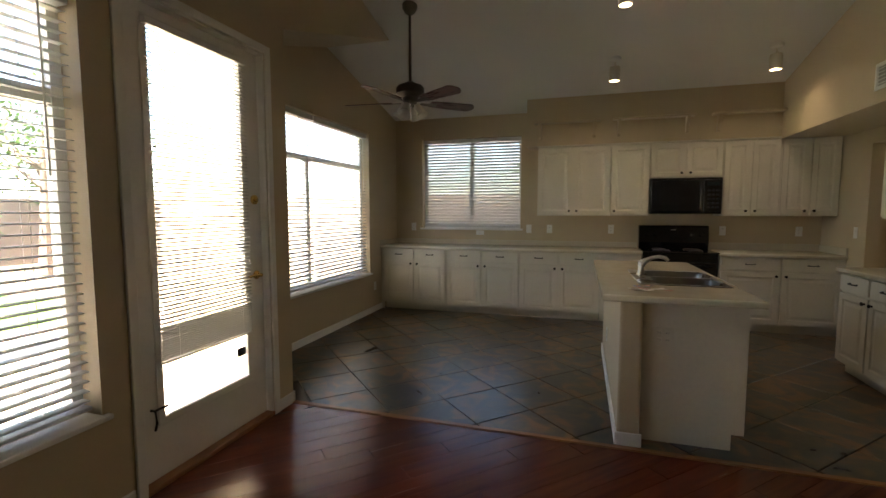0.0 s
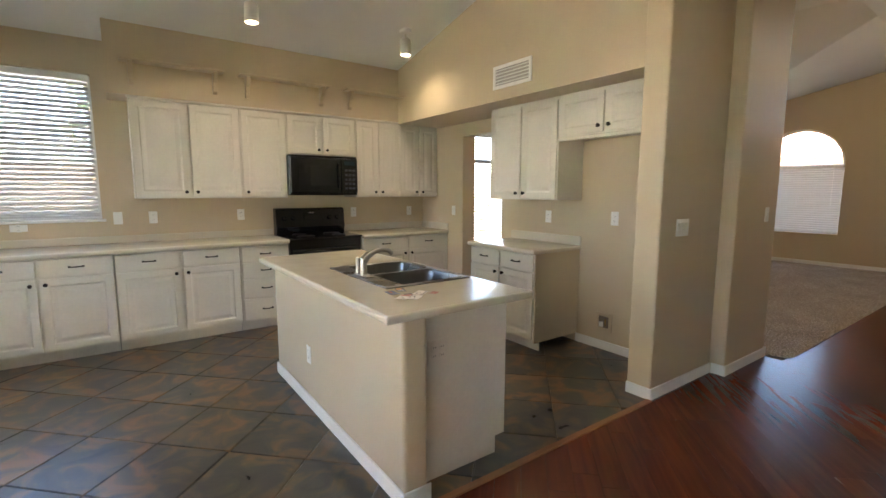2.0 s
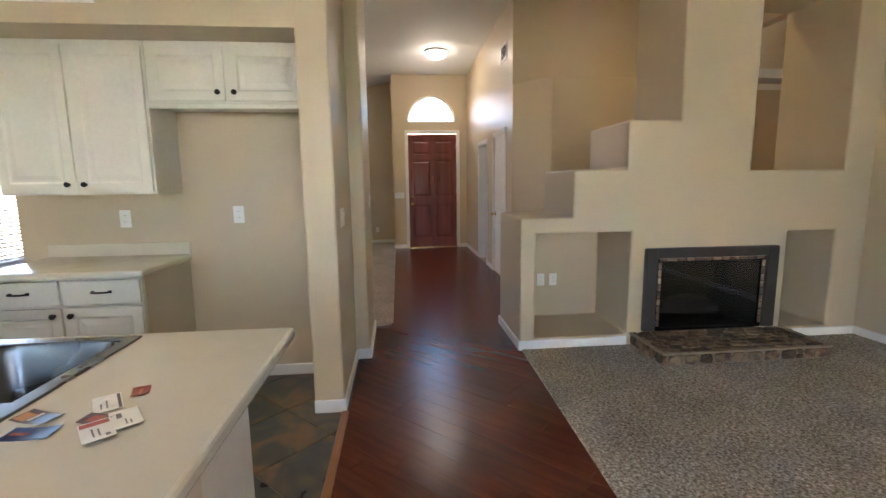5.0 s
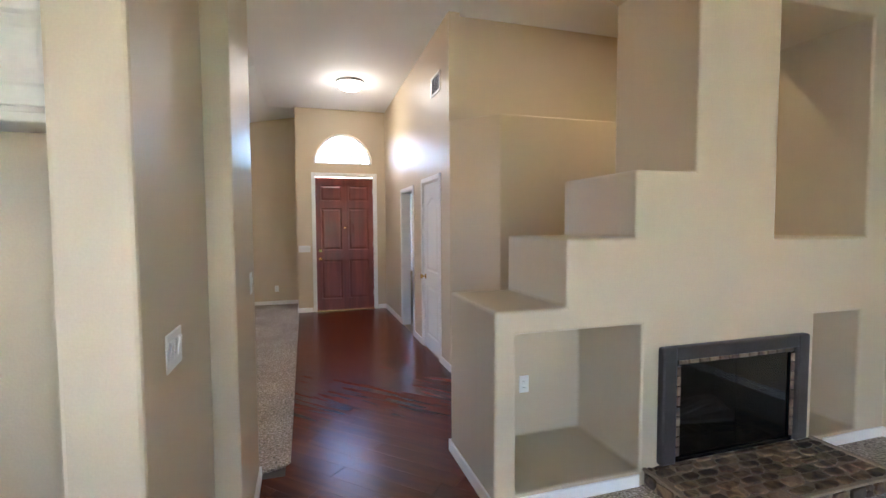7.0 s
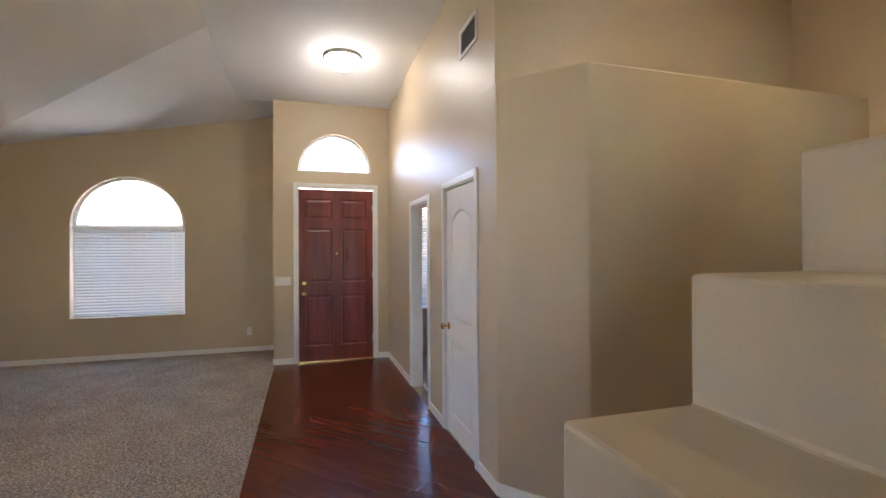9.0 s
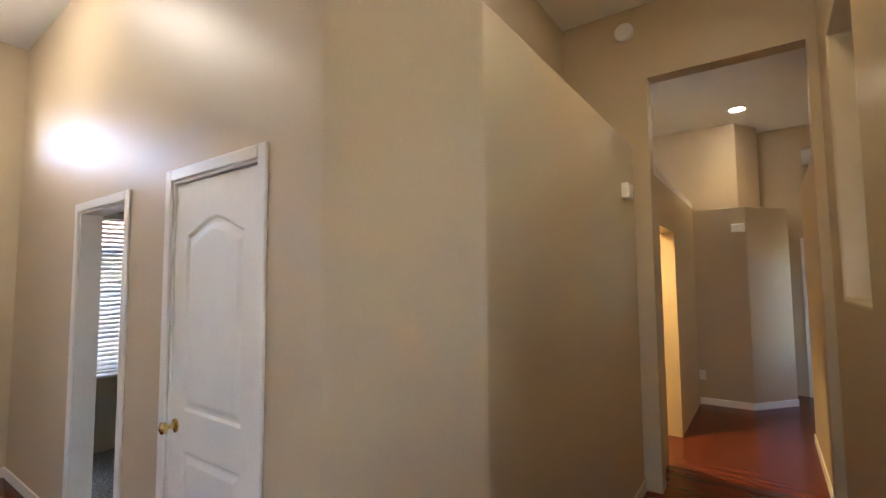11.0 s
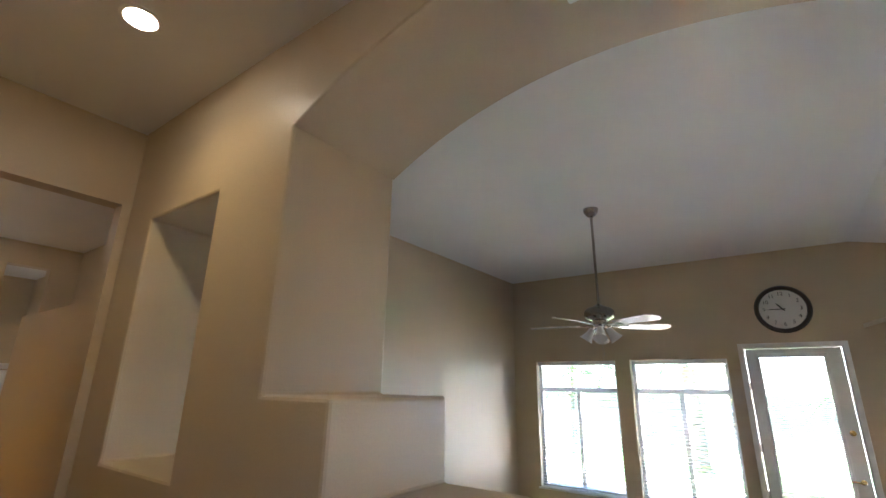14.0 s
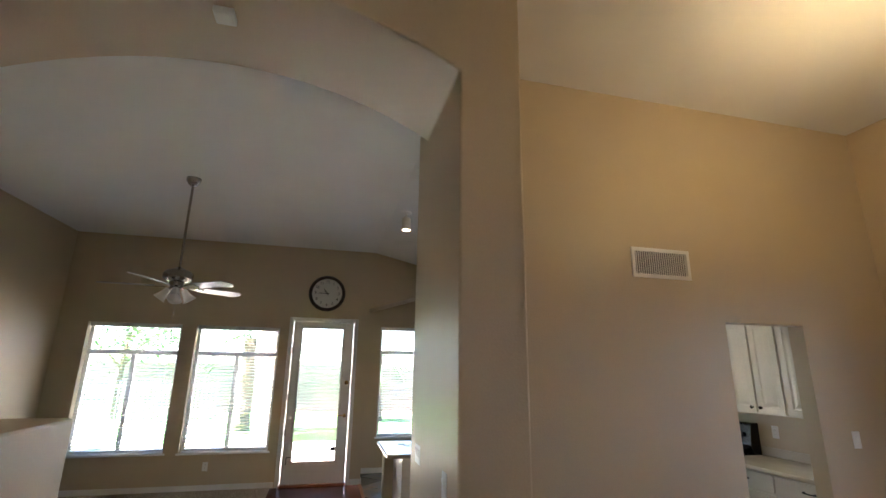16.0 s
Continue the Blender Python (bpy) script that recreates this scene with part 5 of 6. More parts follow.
def spot(x, y, label, aim=(0, 0, -1)):
    z = vault(y)
    s = thing("ceiling_spotlight", label, "ceiling spotlight", pose(x, y, z), "kitchen ceiling spotlights")
    bm = bmesh.new()
    lathe(bm, [(0.062, 0.02), (0.062, -0.018), (0.05, -0.028), (0.012, -0.032)], seg=24)
    part("canopy", bm, TRIM, s, smooth=True)
    bm = bmesh.new()
    tube(bm, [(0, 0, -0.02), (0, 0, -0.06), (0.0, -0.03, -0.075), (0, -0.045, -0.10), (0, -0.03, -0.13)], 0.008, 8)
    part("arm", bm, CAB, s)
    bm = bmesh.new()
    lathe(bm, [(0.02, -0.075), (0.050, -0.085), (0.055, -0.10), (0.055, -0.235), (0.050, -0.235), (0.048, -0.12), (0.01, -0.11)], seg=24)
    part("shade", bm, CAB, s, "cream cylinder shade", smooth=True)
    bm = bmesh.new()
    lathe(bm, [(0.01, -0.14), (0.044, -0.17), (0.046, -0.215), (0.01, -0.222)], seg=20)
    part("bulb", bm, BULB, s, "lit warm bulb")
    la = bpy.data.lights.new("spot_lamp", "SPOT")
    la.energy, la.color, la.spot_size, la.spot_blend, la.shadow_soft_size = SPOT_W, (1.0, 0.86, 0.66), radians(150), 1.0, 0.09
    lo = new("spot_lamp", la)
    lo.parent = s
    lo.matrix_basis = pose(0, 0, -0.245)
    return s


spot(0.463, 6.03, "white cylinder spotlight, lit, on the kitchen vault")
spot(1.955, 6.05, "white cylinder spotlight, lit, on the kitchen vault")
spot(0.46, 4.80, "white cylinder spotlight, lit, above the island")
spot(0.50, 3.64, "white cylinder spotlight, lit, by the ceiling crease")

dome = thing("ceiling_lamp", "frosted glass dome lamp, lit, with a nickel rim", "ceiling lamp", pose(7.85, 2.375, 3.634))
bm = bmesh.new()
lathe(bm, [(0.20, 0.01), (0.205, -0.02), (0.195, -0.035), (0.185, -0.03)], seg=36)
part("rim", bm, NICKEL, dome, smooth=True)
bm = bmesh.new()
lathe(bm, [(0.188, -0.028), (0.175, -0.07), (0.13, -0.11), (0.06, -0.13), (0.012, -0.135)], seg=36)
part("shade", bm, FROST, dome, "lit frosted glass bowl", smooth=True)
bm = bmesh.new()
lathe(bm, [(0.012, -0.133), (0.014, -0.145), (0.005, -0.155)], seg=12)
part("finial", bm, NICKEL, dome)
la = bpy.data.lights.new("dome_lamp", "POINT")
la.energy, la.color, la.shadow_soft_size = DOME_W, (1.0, 0.87, 0.68), 0.12
lo = new("dome_lamp", la)
lo.parent = dome
lo.matrix_basis = pose(0, 0, -0.42)


def can(x, y, z, label, watts):
    c = thing("recessed_light", label, "recessed light", pose(x, y, z), "recessed ceiling lights")
    bm = bmesh.new()
    lathe(bm, [(0.075, 0.0), (0.098, -0.001), (0.098, -0.006), (0.078, -0.008)], seg=28)
    part("trim_ring", bm, TRIM, c, smooth=True)
    bm = bmesh.new()
    lathe(bm, [(0.077, -0.0085), (0.05, -0.012), (0.01, -0.014)], seg=24)
    part("bulb", bm, BULB, c, "lit warm bulb")
    la = bpy.data.lights.new("can_lamp", "SPOT")
    la.energy, la.color, la.spot_size, la.spot_blend, la.shadow_soft_size = watts, (1.0, 0.71, 0.26), radians(140), 0.9, 0.06
    lo = new("can_lamp", la)
    lo.parent = c
    lo.matrix_basis = pose(0, 0, -0.03)


can(4.45, 0.20, HIGH, "lit recessed light in the hall ceiling", CAN_W)
can(4.44, -3.80, 3.60, "lit recessed light in the far hall ceiling", 0.45)
# unseen fitting, added to throw warm light out of the side room
can(5.5, -1.8, 2.45, "lit recessed light in the yellow-lit side room", 3.0)
casing("trim_far_door", pose(3.525, -5.05, 0, 0, 0, 180), 0.55, 2.03, depth=0.14)
fd = structure(thing("door_5", "white door standing open at the end of the far hall", "door", pose(3.27, -5.21, 0, 0, 0, -75)), "", "door")
bm = panelled(0.55, 2.0, 0.035, [(-0.19, 0.19, 0.18, 0.85), (-0.19, 0.19, 1.0, 1.85)], 0.012)
bmesh.ops.translate(bm, vec=(0.275, 0, 0), verts=bm.verts)
part("door_panel", bm, TRIM, fd)
knob(fd, 0.50, 0.92)


# ---- small wall fixtures ----
def plate(m, kind, label, w=0.072, h=0.117, gangs=1, tone=None):
    """A wall plate; local -y faces the room."""
    names = {"outlet": "wall_outlet", "switch": "light_switch"}
    p = thing(names[kind], label, "outlet" if kind == "outlet" else "light switch", m, "wall plates")
    bm = bmesh.new()
    bx(bm, -w / 2, w / 2, -0.006, 0.0, -h / 2, h / 2, 0.0035, 2)
    part("cover_plate", bm, tone or PLASTIC, p)
    for g in range(gangs):
        x = (g - (gangs - 1) / 2) * 0.046
        if kind == "outlet":
            for s in (-1, 1):
                bm = bmesh.new()
                bx(bm, x - 0.016, x + 0.016, -0.0085, -0.005, s * 0.021 - 0.013, s * 0.021 + 0.013, 0.002)
                soc = part("socket", bm, tone or PLASTIC, p)
                bm = bmesh.new()
                for d in (-0.006, 0.006):
                    bx(bm, x + d - 0.001, x + d + 0.001, -0.009, -0.0084, s * 0.021 - 0.004, s * 0.021 + 0.005)
                part("slot", bm, DARK, soc)
        else:
            bm = bmesh.new()
            prism(bm, [(-0.006, -0.032), (-0.013, 0.028), (-0.010, 0.033), (-0.006, 0.033)], 0, x - 0.016, x + 0.016)
            part("rocker", bm, PLASTIC, p)
    return p


def at_back(x, z):
    return pose(x, B, z)


def at_east(y, z, x=E):
    return pose(x, y, z, 0, 0, -90)


def at_west(y, z, x=W):
    return pose(x, y, z, 0, 0, 90)


for x, z in ((-2.295, 1.165), (-0.27, 1.15), (0.54, 1.155), (1.867, 1.15), (2.684, 1.15)):
    plate(at_back(x, z), "outlet", "white duplex outlet on the tan kitchen wall")
plate(at_back(-0.555, 1.15), "switch", "white rocker switch under the wall cabinet")
plate(at_back(-1.262, 1.085), "outlet", "white outlet laid sideways above the backsplash", 0.117, 0.06)
plate(at_east(6.49, 1.17), "switch", "white rocker switch beside the doorway")
plate(at_east(4.93, 1.165), "outlet", "white outlet above the small counter")
plate(at_east(4.19, 1.18), "outlet", "white outlet in the fridge space")
plate(pose(2.58, CX, 1.168), "switch", "white three-gang switch on the column wall", 0.165, 0.117, 3)
plate(pose(3.70, 3.345, 1.23), "switch", "white rocker switch on the arch pier")
plate(at_west(6.41, 0.36, N), "outlet", "white outlet low on the nook wall")
plate(at_west(1.27, 0.32), "outlet", "white outlet under the great room window")
plate(at_east(4.69, 0.36, 0.39), "outlet", "white outlet on the island knee wall")
plate(pose(0.64, 3.595, 0.655), "outlet", "cream two-gang outlet on the island end panel", 0.12, 0.117, 2, CAB)
plate(at_east(1.76, 0.455, 3.78), "outlet", "white outlet inside the media niche")
plate(at_east(1.64, 0.455, 3.78), "outlet", "white cable plate inside the media niche")
plate(pose(-1.075, S, 0.30, 0, 0, 180), "outlet", "white outlet low on the south wall")
plate(at_east(3.06, 1.13, FX), "switch", "white four-gang switch beside the front door", 0.20, 0.117, 4)
plate(at_east(3.59, 0.32, LX), "outlet", "white outlet low on the front room wall")
plate(at_west(6.62, 1.255, D), "switch", "white rocker switch beside the dining doorway")
plate(at_west(1.51, 1.13, F1), "switch", "white rocker switch on the hall side of the fireplace")
plate(pose(5.02 - 0.07, -3.93, 0.36, 0, 0, 180), "outlet", "white outlet low on the far hall wall")


def grille(m, w, h, label, blades, upright=False, back=None):
    g = thing("air_vent", label, "air vent", m, "air vents")
    part("frame", cells([-w / 2, -w / 2 + 0.028, w / 2 - 0.028, w / 2], [-0.012, 0.0], [-h / 2, -h / 2 + 0.028, h / 2 - 0.028, h / 2], lambda x, y, z: abs(x) > w / 2 - 0.028 or abs(z) > h / 2 - 0.028), TRIM, g, bevel=0.003)
    # without a damper, a dark plate stands for the shade inside the duct
    part("backing", box(-w / 2 + 0.028, w / 2 - 0.028, -0.002, 0.0, -h / 2 + 0.028, h / 2 - 0.028), back or DARK, g, "backing plate standing in for the duct")
    for k in range(blades):
        u = (k + 0.5) / blades - 0.5
        if upright:
            part("slat", box(u * (w - 0.06) - 0.003, u * (w - 0.06) + 0.003, -0.011, -0.003, -h / 2 + 0.028, h / 2 - 0.028), TRIM, g)
        else:
            bm = bmesh.new()
            z = u * (h - 0.06)
            prism(bm, [(-0.011, z - 0.006), (-0.003, z + 0.004), (-0.003, z + 0.006), (-0.011, z - 0.004)], 0, -w / 2 + 0.028, w / 2 - 0.028)
            part("slat", bm, TRIM, g)
    return g


grille(pose(2.31, 4.86, 2.42, 0, 0, -90), 0.47, 0.20, "white slatted vent with a closed damper on the kitchen header", 5, False, mat("grey_damper_plate", (0.42, 0.40, 0.36), 0.5))
grille(pose(D, 5.105, 2.468, 0, 0, 90), 0.485, 0.22, "white vent with upright blades on the dining wall", 24, True)
grille(pose(5.98, DW, 3.11, 0, 0, 180), 0.36, 0.22, "white slatted vent high in the entry", 9)

grille(pose(1.895, S, 2.685, 0, 0, 180), 0.19, 0.19, "small square white vent high on the south wall", 7)

# clock
clk = thing("wall_clock", "round clock with a wide dark rim and white face", "clock", pose(W, 2.752, 2.86, 0, 0, 90))
bm = bmesh.new()
lathe(bm, [(0.285, 0.0), (0.29, 0.02), (0.275, 0.045), (0.245, 0.040), (0.235, 0.018)], seg=48)
bmesh.ops.transform(bm, matrix=pose(0, 0, 0, 90), verts=bm.verts)
part("rim", bm, mat("espresso_wood", (0.025, 0.014, 0.010), 0.3, var=0.2), clk, "dark espresso rim", smooth=True)
bm = bmesh.new()
lathe(bm, [(0.238, 0.0), (0.238, 0.021), (0.01, 0.022)], seg=48)
bmesh.ops.transform(bm, matrix=pose(0, 0, 0, 90), verts=bm.verts)
face = part("face", bm, CLOCKFACE, clk, "white dial")
for k in range(12):
    cu = bpy.data.curves.new("numeral", "FONT")
    cu.body, cu.size, cu.align_x, cu.align_y, cu.extrude = str(12 if k == 0 else k), 0.062, "CENTER", "CENTER", 0.0006
    cu.materials.append(BLACK)
    ob = new("numeral", cu)
    ob.parent = clk
    a = radians(30 * k)
    ob.matrix_basis = pose(0.185 * math.sin(a), -0.0238, 0.185 * math.cos(a), 90)
for name, ang, ln, w in (("hour_hand", 322, 0.10, 0.006), ("minute_hand", 270, 0.17, 0.004)):
    bm = bmesh.new()
    prism(bm, [(-w, -0.03), (w, -0.03), (w * 1.3, ln * 0.6), (0.0, ln), (-w * 1.3, ln * 0.6)], 1, -0.0275, -0.026)
    bmesh.ops.transform(bm, matrix=Matrix.Rotation(radians(ang), 4, "Y"), verts=bm.verts)
    part("clock_pointer", bm, BLACK, clk)

# detectors and small boxes
sm = thing("smoke_detector", "round white smoke detector on the hall wall", "smoke detector", pose(5.075, HO, 3.515, 0, 0, 180))
bm = bmesh.new()
lathe(bm, [(0.075, 0.0), (0.075, 0.018), (0.066, 0.034), (0.03, 0.042), (0.008, 0.042)], seg=32)
bmesh.ops.transform(bm, matrix=pose(0, 0, 0, 90), verts=bm.verts)
part("shell", bm, PLASTIC, sm, smooth=True)
bm = bmesh.new()
lathe(bm, [(0.018, 0.040), (0.016, 0.046), (0.004, 0.047)], seg=16)
bmesh.ops.transform(bm, matrix=pose(0.02, 0, 0.01, 90), verts=bm.verts)
part("test_button", bm, TRIM, sm)


def wall_box(name, m, w, h, d, label, category):
    t = thing(name, label, category, m)
    part("case", box(-w / 2, w / 2, -d, 0, -h / 2, h / 2, 0.008, 2), PLASTIC, t)
    part("front_cover", box(-w / 2 + 0.01, w / 2 - 0.01, -d - 0.003, -d + 0.002, -h / 2 + 0.012, h / 2 - 0.012, 0.002), TRIM, t)
    return t


wall_box("door_chime", pose(HE, -0.72, 2.185, 0, 0, -90), 0.13, 0.11, 0.05, "small white chime box on the hall low wall", "door chime")
wall_box("chime_box", pose(4.50, -3.93, 2.17, 0, 0, 180), 0.14, 0.10, 0.05, "small cream box high on the far hall wall", "door chime")
wall_box("alarm_sensor", pose(3.62, 2.19, 3.437, 90, 0, 0), 0.10, 0.10, 0.035, "small white sensor under the arch", "sensor")

# fridge water box
wb = thing("water_outlet_box", "tan plastic water outlet box low in the fridge space", "outlet box", pose(E, 4.25, 0.255, 0, 0, -90))
part("frame", cells([-0.085, -0.052, 0.052, 0.085], [-0.012, 0.0], [-0.085, -0.052, 0.052, 0.085], lambda x, y, z: abs(x) > 0.052 or abs(z) > 0.052), WALL, wb, bevel=0.003)
# no real recess: its shade is the brown of this flat plate
part("backing", box(-0.052, 0.052, -0.002, 0.0, -0.052, 0.052), mat("painted_recess_shade", (0.16, 0.12, 0.08), 0.6), wb, "flat brown plate coloured as a shaded recess")
bm = bmesh.new()
rod(bm, (-0.012, -0.004, -0.045), (-0.012, -0.010, 0.0), 0.009, seg=10)
bx(bm, -0.046, -0.004, -0.010, -0.003, -0.048, -0.004, 0.003)
part("valve", bm, PLASTIC, wb, "white plastic valve")
bm = bmesh.new()
rod(bm, (0.018, -0.004, -0.03), (0.018, -0.010, 0.03), 0.006, seg=8)
part("pipe", bm, BRASS, wb)

# dining pendant: canopy seen at the ceiling, unseen uplight bowl and bulb added below
pend = thing("pendant_lamp", "dark bronze pendant lamp, lit, in the dining room", "ceiling lamp", pose(4.55, 5.55, HIGH + 0.10))
bm = bmesh.new()
lathe(bm, [(0.075, 0.0), (0.075, -0.015), (0.05, -0.035), (0.012, -0.045)], seg=28)
part("canopy", bm, DARK, pend, smooth=True)
bm = bmesh.new()
for k in range(9):
    bmesh.ops.create_uvsphere(bm, u_segments=8, v_segments=5, radius=0.012, matrix=pose(0, 0, -0.055 - 0.024 * k))
part("chain", bm, DARK, pend)
bm = bmesh.new()
rod(bm, (0, 0, -0.25), (0, 0, -1.02), 0.006, seg=8)
part("stem", bm, DARK, pend)
bm = bmesh.new()
lathe(bm, [(0.03, -1.06), (0.14, -1.03), (0.20, -0.95), (0.21, -0.90), (0.205, -0.90), (0.19, -0.95), (0.13, -1.02), (0.02, -1.045)], seg=28)
part("shade", bm, OPAL, pend, "white uplight bowl shade", smooth=True)
bm = bmesh.new()
lathe(bm, [(0.012, -1.00), (0.03, -0.97), (0.03, -0.93), (0.008, -0.90)], seg=14)
part("bulb", bm, BULB, pend, "lit warm bulb")
la = bpy.data.lights.new("pendant_bulb", "POINT")
la.energy, la.color, la.shadow_soft_size = 0.8, (1.0, 0.70, 0.30), 0.06
lo = new("pendant_bulb", la)
lo.parent = pend
lo.matrix_basis = pose(0, 0, -0.84)

# ---- outdoors ----
def yard(name, x, y, top, material, label, category):
    return structure(part(name, box(x[0], x[1], y[0], y[1], top - 0.3, top), material), label, category)


bm = bmesh.new()
for q in (((-600, -600), (W - T, 600)), ((FX + T, -600), (600, 600)), ((W - T, B + T), (FX + T, 600)), ((W - T, -600), (FX + T, -6.5))):
    (a, c), (d, e) = q
    bm.faces.new([bm.verts.new(v) for v in ((a, c, -0.12), (d, c, -0.12), (d, e, -0.12), (a, e, -0.12))])
structure(part("ground", bm, GRAVEL), "tan desert gravel yard", "ground")
yard("patio", (-6.2, W - T), (-1.5, 7.4), -0.05, CONCRETE, "pale concrete patio behind the house", "pavement")
lawn = yard("lawn", (-14.5, -6.2), (-9, 6.0), -0.08, LAWN, "green lawn beyond the patio", "ground")


def fence_wall(name, x, y, h, label):
    bl = structure(part(name, box(*x, *y, -0.2, h), BLOCK), label, "wall")
    return bl


far_wall = fence_wall("wall_yard_west", (-15.2, -15.0), (-12, 16), 1.75, "tan concrete block yard wall")
side_wall = fence_wall("wall_yard_north", (-15, 9.0), (10.6, 10.8), 1.75, "tan concrete block yard wall")

col = thing("patio_column", "square tan stucco patio column", "column", pose(-5.3, 1.55, -0.05))
part("shaft", box(-0.17, 0.17, -0.17, 0.17, 0, 2.75, 0.02), STUCCO, col)
part("base", box(-0.21, 0.21, -0.21, 0.21, 0, 0.25, 0.02), STUCCO, col)
roof = thing("patio_cover", "tan stucco patio cover on columns", "patio cover")
part("beam", box(-5.5, -5.1, -3.0, 3.2, 2.7, 3.05), STUCCO, roof)
col2 = copy_thing(col, pose(-5.3, -2.6, -0.05))


def fronds(bm, n, length, droop, rnd):
    for k in range(n):
        a, up = rnd.uniform(0, 6.28), rnd.uniform(0.1, 1.1)
        d = Vector((math.cos(a), math.sin(a), 0))
        side = Vector((-d.y, d.x, 0))
        pts = [d * (length * s * math.cos(up * 0.6)) + Vector((0, 0, length * (s * math.sin(up) - droop * s * s))) for s in [i / 9 for i in range(10)]]
        for i in range(1, 10):
            for sgn in (-1, 1):
                p = pts[i]
                tip = p + side * sgn * 0.34 * (1.1 - i / 10) + d * 0.16 + Vector((0, 0, -0.16))
                bm.faces.new([bm.verts.new(v) for v in (p - d * 0.02, p + d * 0.03, tip)])
        for i in range(9):
            p, q = pts[i], pts[i + 1]
            bm.faces.new([bm.verts.new(v) for v in (p - side * 0.02, p + side * 0.02, q + side * 0.014, q - side * 0.014)])


def palm(x, y, h, seed):
    rnd = random.Random(seed)
    t = thing("palm_tree", "palm tree with a fibrous trunk and drooping green fronds", "tree", pose(x, y, -0.1))
    bm = bmesh.new()
    tube(bm, [(0.04 * math.sin(s), 0.0, h * s / 12) for s in range(13)], [0.24 - 0.006 * s + 0.012 * (s % 2) for s in range(13)], 12)
    part("trunk", bm, BARK, t)
    bm = bmesh.new()
    fronds(bm, 34, 1.9, 0.75, rnd)
    bmesh.ops.translate(bm, vec=(0, 0, h), verts=bm.verts)
    part("crown", bm, LEAF, t, "drooping fronds")


def tree(x, y, h, r, seed, label="leafy green yard tree with an uneven crown"):
    rnd = random.Random(seed)
    t = thing("tree", label, "tree", pose(x, y, -0.1))
    bm = bmesh.new()
    tube(bm, [(0, 0, 0), (0.05, 0.02, h * 0.25), (0.02, 0.08, h * 0.5), (0.1, 0.05, h * 0.8)], [0.16, 0.12, 0.09, 0.03], 10)
    tips = []
    for k in range(9):
        a, z = rnd.uniform(0, 6.28), rnd.uniform(0.35, 0.7) * h
        e = Vector((math.cos(a) * r * rnd.uniform(0.5, 0.9), math.sin(a) * r * rnd.uniform(0.5, 0.9), z + rnd.uniform(0.15, 0.4) * h))
        tube(bm, [(0.04, 0.04, z), e * 0.5 + Vector((0, 0, z * 0.5 + 0.1)), e], [0.05, 0.035, 0.012], 6)
        tips.append(e)
    part("trunk", bm, BARK, t)
    bm = bmesh.new()
    tips.append(Vector((0.1, 0.05, h * 0.85)))
    for k in range(2600):
        c = rnd.choice(tips) + Vector((rnd.gauss(0, r * 0.26), rnd.gauss(0, r * 0.26), rnd.gauss(0, h * 0.09)))
        u = Vector((rnd.uniform(-1, 1), rnd.uniform(-1, 1), rnd.uniform(-1, 1))).normalized()
        v = u.cross(Vector((rnd.uniform(-1, 1), rnd.uniform(-1, 1), rnd.uniform(-1, 1)))).normalized()
        s = rnd.uniform(0.05, 0.10)
        bm.faces.new([bm.verts.new(p) for p in (c - u * s, c + v * s * 0.5, c + u * s, c - v * s * 0.5)])
    part("crown", bm, LEAF, t, "small green leaves")


palm(-9.0, 0.6, 2.6, 3)
palm(-11.0, 4.6, 2.2, 4)
tree(-12.5, -4.0, 4.5, 2.2, 7)
tree(-12.0, 8.2, 4.2, 2.0, 8)
tree(0.6, 9.4, 3.4, 1.5, 9, "leafy green tree in the side yard")
tree(13.6, 5.9, 1.35, 1.5, 12, "leafy green shrub before the front room window")
tree(13.5, 1.0, 2.8, 1.3, 14, "leafy green shrub in the front yard")
pf = thing("pool_fence", "white metal rail fence across the yard", "fence", pose(-9.8, -4.6, -0.08, 0, 0, 90))
for z in (0.12, 1.15):
    part("rail", box(0, 4.4, -0.015, 0.015, z, z + 0.035), VINYL, pf)
post = box(-0.008, 0.008, -0.008, 0.008, 0.0, 1.3)
first = part("picket", post, VINYL, pf)
for k in range(1, 34):
    shared("picket", first.data, pf, pose(0.13 * k, 0, 0))
house = thing("neighbour_house", "tan stucco neighbouring house with a clay tile roof", "house", pose(26, 4, -0.1, 0, 0, -90))
part("wall", box(-9, 9, -3, 5, 0, 3.0), STUCCO, house)
bm = bmesh.new()
prism(bm, [(-3.6, 2.95), (1.0, 5.0), (5.6, 2.95), (5.6, 2.8), (1.0, 4.85), (-3.6, 2.8)], 0, -9.5, 9.5)
part("roof", bm, ROOFTILE, house)
for x in (-5, 0.5, 5):
    wn_ = part("window", box(x - 0.7, x + 0.7, -3.03, -2.99, 1.0, 2.2), BLACKGLASS, house)
    part("frame", cells([x - 0.76, x - 0.7, x + 0.7, x + 0.76], [-3.05, -2.98], [0.94, 1.0, 2.2, 2.26], lambda a, b_, c_: abs(a - x) > 0.7 or c_ < 1.0 or c_ > 2.2), VINYL, wn_)


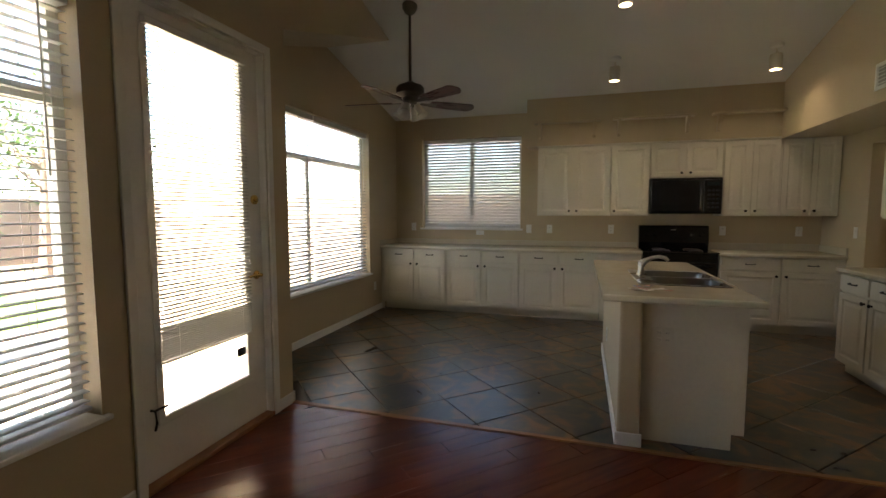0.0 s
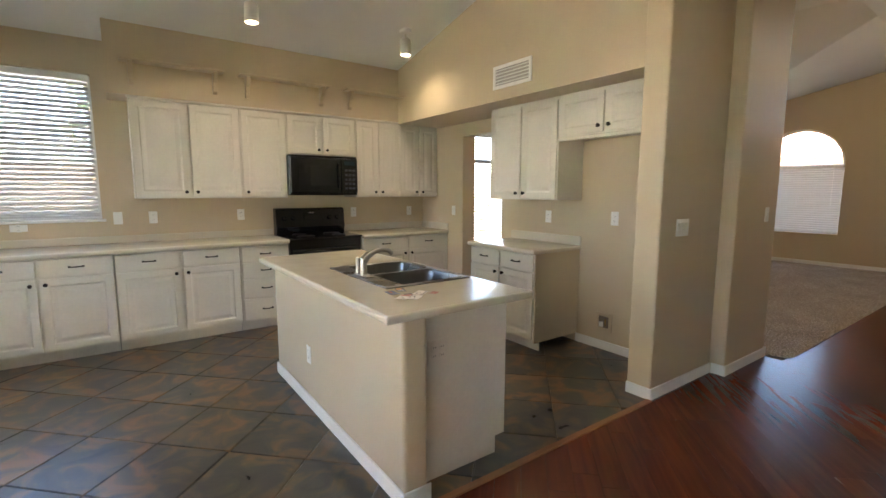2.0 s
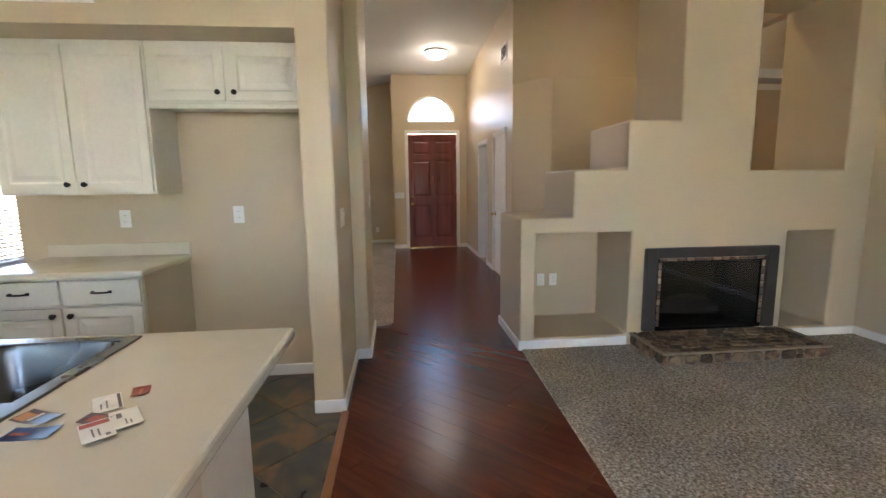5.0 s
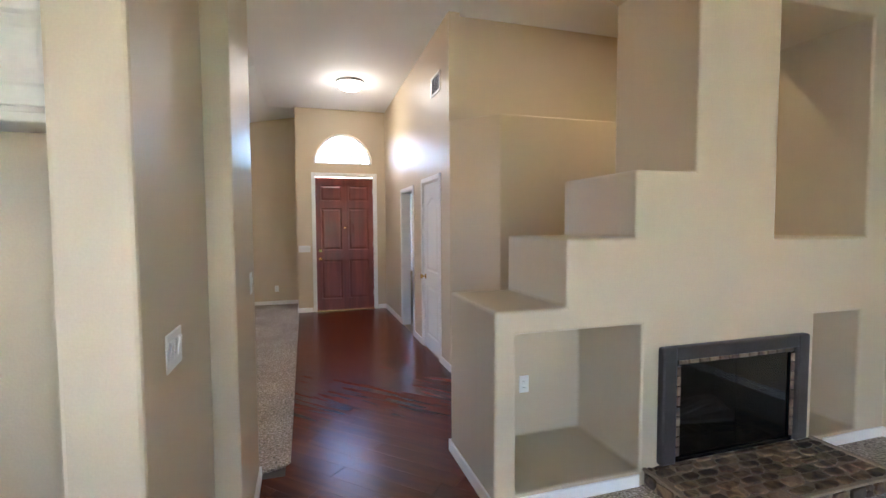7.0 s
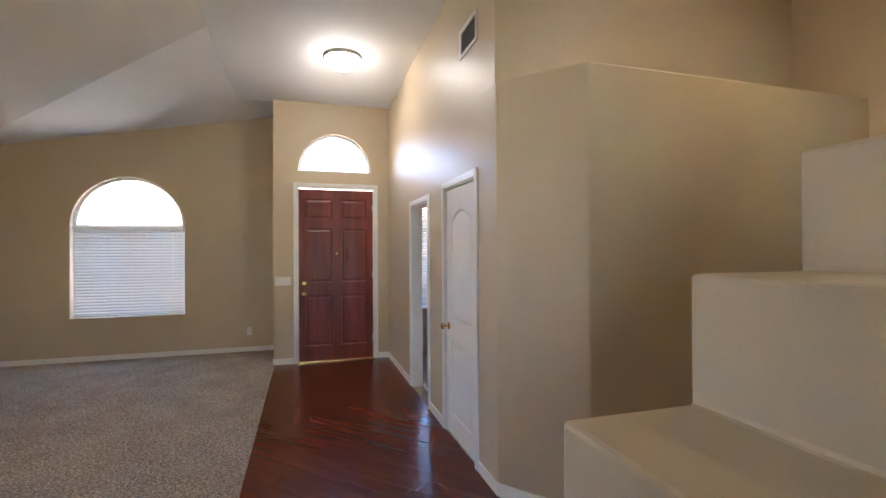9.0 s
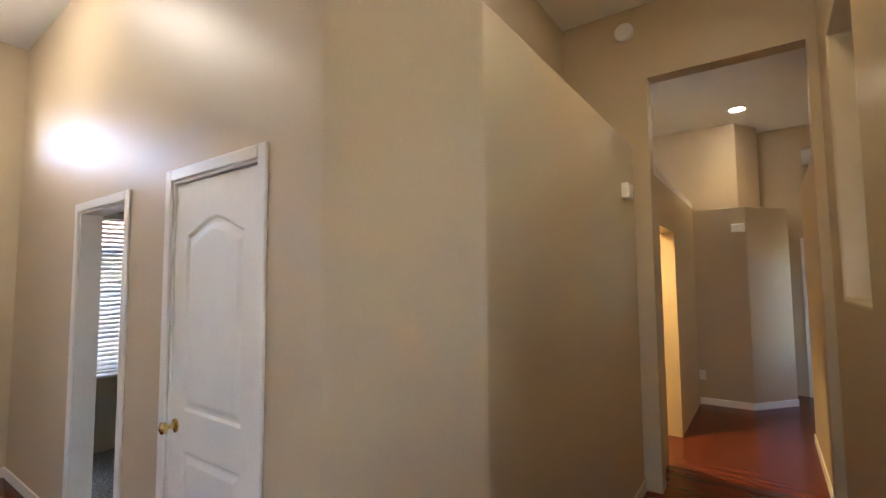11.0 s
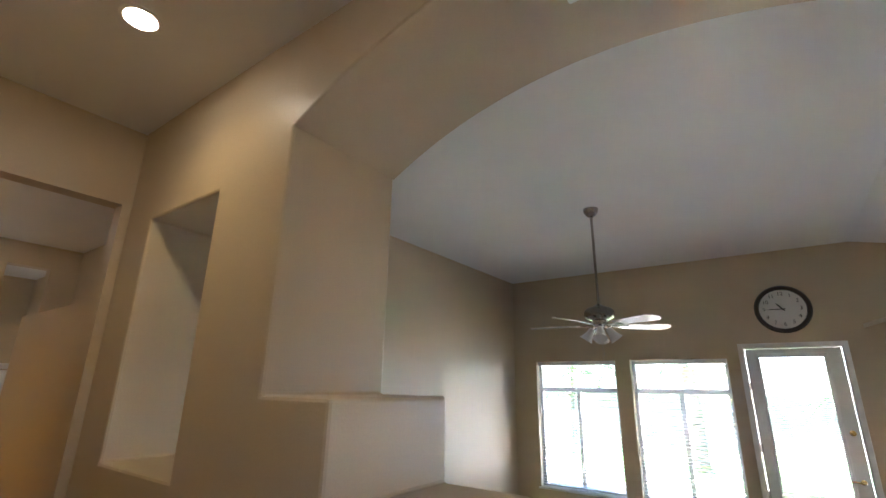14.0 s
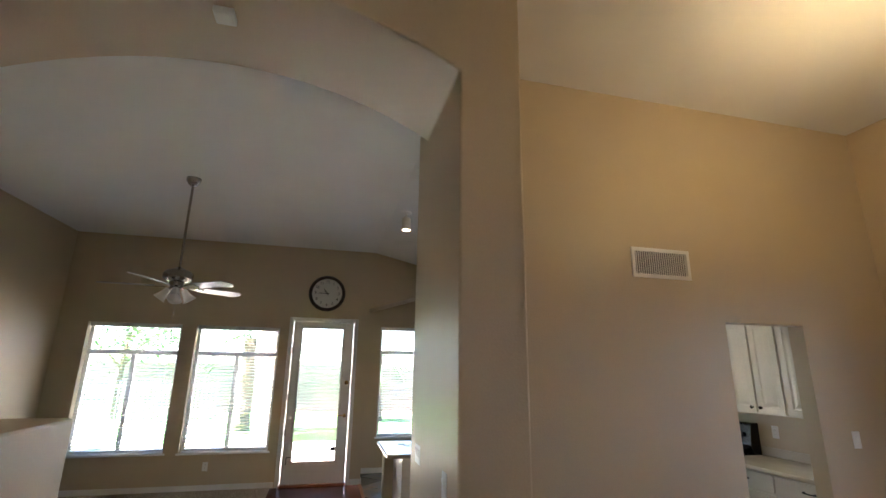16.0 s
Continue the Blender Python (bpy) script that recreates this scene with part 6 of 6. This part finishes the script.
# ---- floor pieces ----
def clip_poly(poly, x0, x1, y0, y1):
    for axis, lim, keep_low in ((0, x0, False), (0, x1, True), (1, y0, False), (1, y1, True)):
        out = []
        for k in range(len(poly)):
            a, c = poly[k], poly[(k + 1) % len(poly)]
            ia, ic = ((p[axis] <= lim) if keep_low else (p[axis] >= lim) for p in (a, c))
            if ia:
                out.append(a)
            if ia != ic:
                s = (lim - a[axis]) / (c[axis] - a[axis])
                out.append((a[0] + s * (c[0] - a[0]), a[1] + s * (c[1] - a[1])))
        poly = out
        if len(poly) < 3:
            return []
    return poly


def area(p):
    return abs(sum(p[k][0] * p[(k + 1) % len(p)][1] - p[(k + 1) % len(p)][0] * p[k][1] for k in range(len(p)))) / 2


def piece(bm, poly, z0, z1, ch):
    cx, cy = sum(p[0] for p in poly) / len(poly), sum(p[1] for p in poly) / len(poly)
    lo = [bm.verts.new((x, y, z0)) for x, y in poly]
    mid = [bm.verts.new((x, y, z1 - ch)) for x, y in poly]
    sh = 1 - ch * 2.2 / max(0.05, math.sqrt(area(poly)))
    hi = [bm.verts.new((cx + (x - cx) * sh, cy + (y - cy) * sh, z1)) for x, y in poly]
    for a, c in ((lo, mid), (mid, hi)):
        for k in range(len(poly)):
            j = (k + 1) % len(poly)
            bm.faces.new((a[k], a[j], c[j], c[k]))
    bm.faces.new(hi)


HD, GAP = 0.3135, 0.0042
random.seed(21)
for i in range(-12, 26):
    for j in range(-12, 26):
        cx, cy = -0.783 + (i - j) * HD, 4.125 + (i + j - 6) * HD
        r = HD - GAP
        poly = clip_poly([(cx + r, cy), (cx, cy + r), (cx - r, cy), (cx, cy - r)], N + 0.004, E - 0.004, CX + 0.016, B - 0.004)
        if len(poly) < 3 or area(poly) < 0.004 or (cy > 6.95) or (cx < W and cy < CX + 0.1):
            continue
        bm = bmesh.new()
        piece(bm, [(x - cx, y - cy) for x, y in poly], -0.008, 0.004 + random.uniform(-0.0007, 0.0007), 0.003)
        t = part("tile", bm, TILE, floor_tile)
        t.matrix_basis = pose(cx, cy, 0)


def planks(parent, regions, u0, u1, v0, v1, seed, limit):
    """Planks laid on the diagonal, clipped to rectangles; the first ones are pieces, the rest one joined part."""
    rnd = random.Random(seed)
    c = math.cos(radians(45))
    count, rest = 0, bmesh.new()
    wide, long = 0.128, 1.2
    rows = int((v1 - v0) / wide)
    for r in range(rows):
        u = u0 - rnd.uniform(0, long)
        while u < u1:
            a, b_ = u + 0.0008, u + long - 0.0008
            d, e = v0 + r * wide + 0.0006, v0 + (r + 1) * wide - 0.0006
            quad = [(p * c - q * c, p * c + q * c) for p, q in ((a, d), (b_, d), (b_, e), (a, e))]
            for reg in regions:
                poly = clip_poly(quad, *reg)
                if len(poly) > 2 and area(poly) > 0.0015:
                    cx, cy = sum(p[0] for p in poly) / len(poly), sum(p[1] for p in poly) / len(poly)
                    near = cx < 7.2 and cy > 1.3
                    if near and count < limit:
                        bm = bmesh.new()
                        loc = [((x - cx) * c + (y - cy) * c, -(x - cx) * c + (y - cy) * c) for x, y in poly]
                        piece(bm, loc, -0.008, 0.003, 0.0005)
                        ob = part("plank", bm, WOOD, parent)
                        ob.matrix_basis = pose(cx, cy, 0, 0, 0, 45)
                        count += 1
                    else:
                        piece(rest, poly, -0.008, 0.003, 0.0005)
            u += long
    if rest.faces:
        ob = part("planks", rest, WOOD_JOINED, parent)
        ob["kind"] = "stuff"
    return count


WOOD_JOINED = mottled("cherry_plank_far", [(0.084, 0.016, 0.008), (0.112, 0.022, 0.010), (0.146, 0.031, 0.013)], 4.0, 0.25, 0.05, stretch=(0.35, 5.0, 1), rand=0.0, rough_var=0.05, turn=radians(-45), offset=False)
WOOD_JOINED.node_tree.nodes["Principled BSDF"].inputs["Specular IOR Level"].default_value = 0.3
planks(floor_wood, [(W + 0.005, F0, 2.10, CX - 0.024), (F0, F1, 2.125, 3.345), (F1, FX - 0.004, DW, 3.2)], -1.0, 10.0, -6.0, 4.5, 31, 298)
planks(floor_hall, [(F1, HE, HO - 0.14, DW), (3.3, 5.9, -5.05, HO - 0.14)], -3.0, 6.0, -8.0, 0.0, 32, 0)
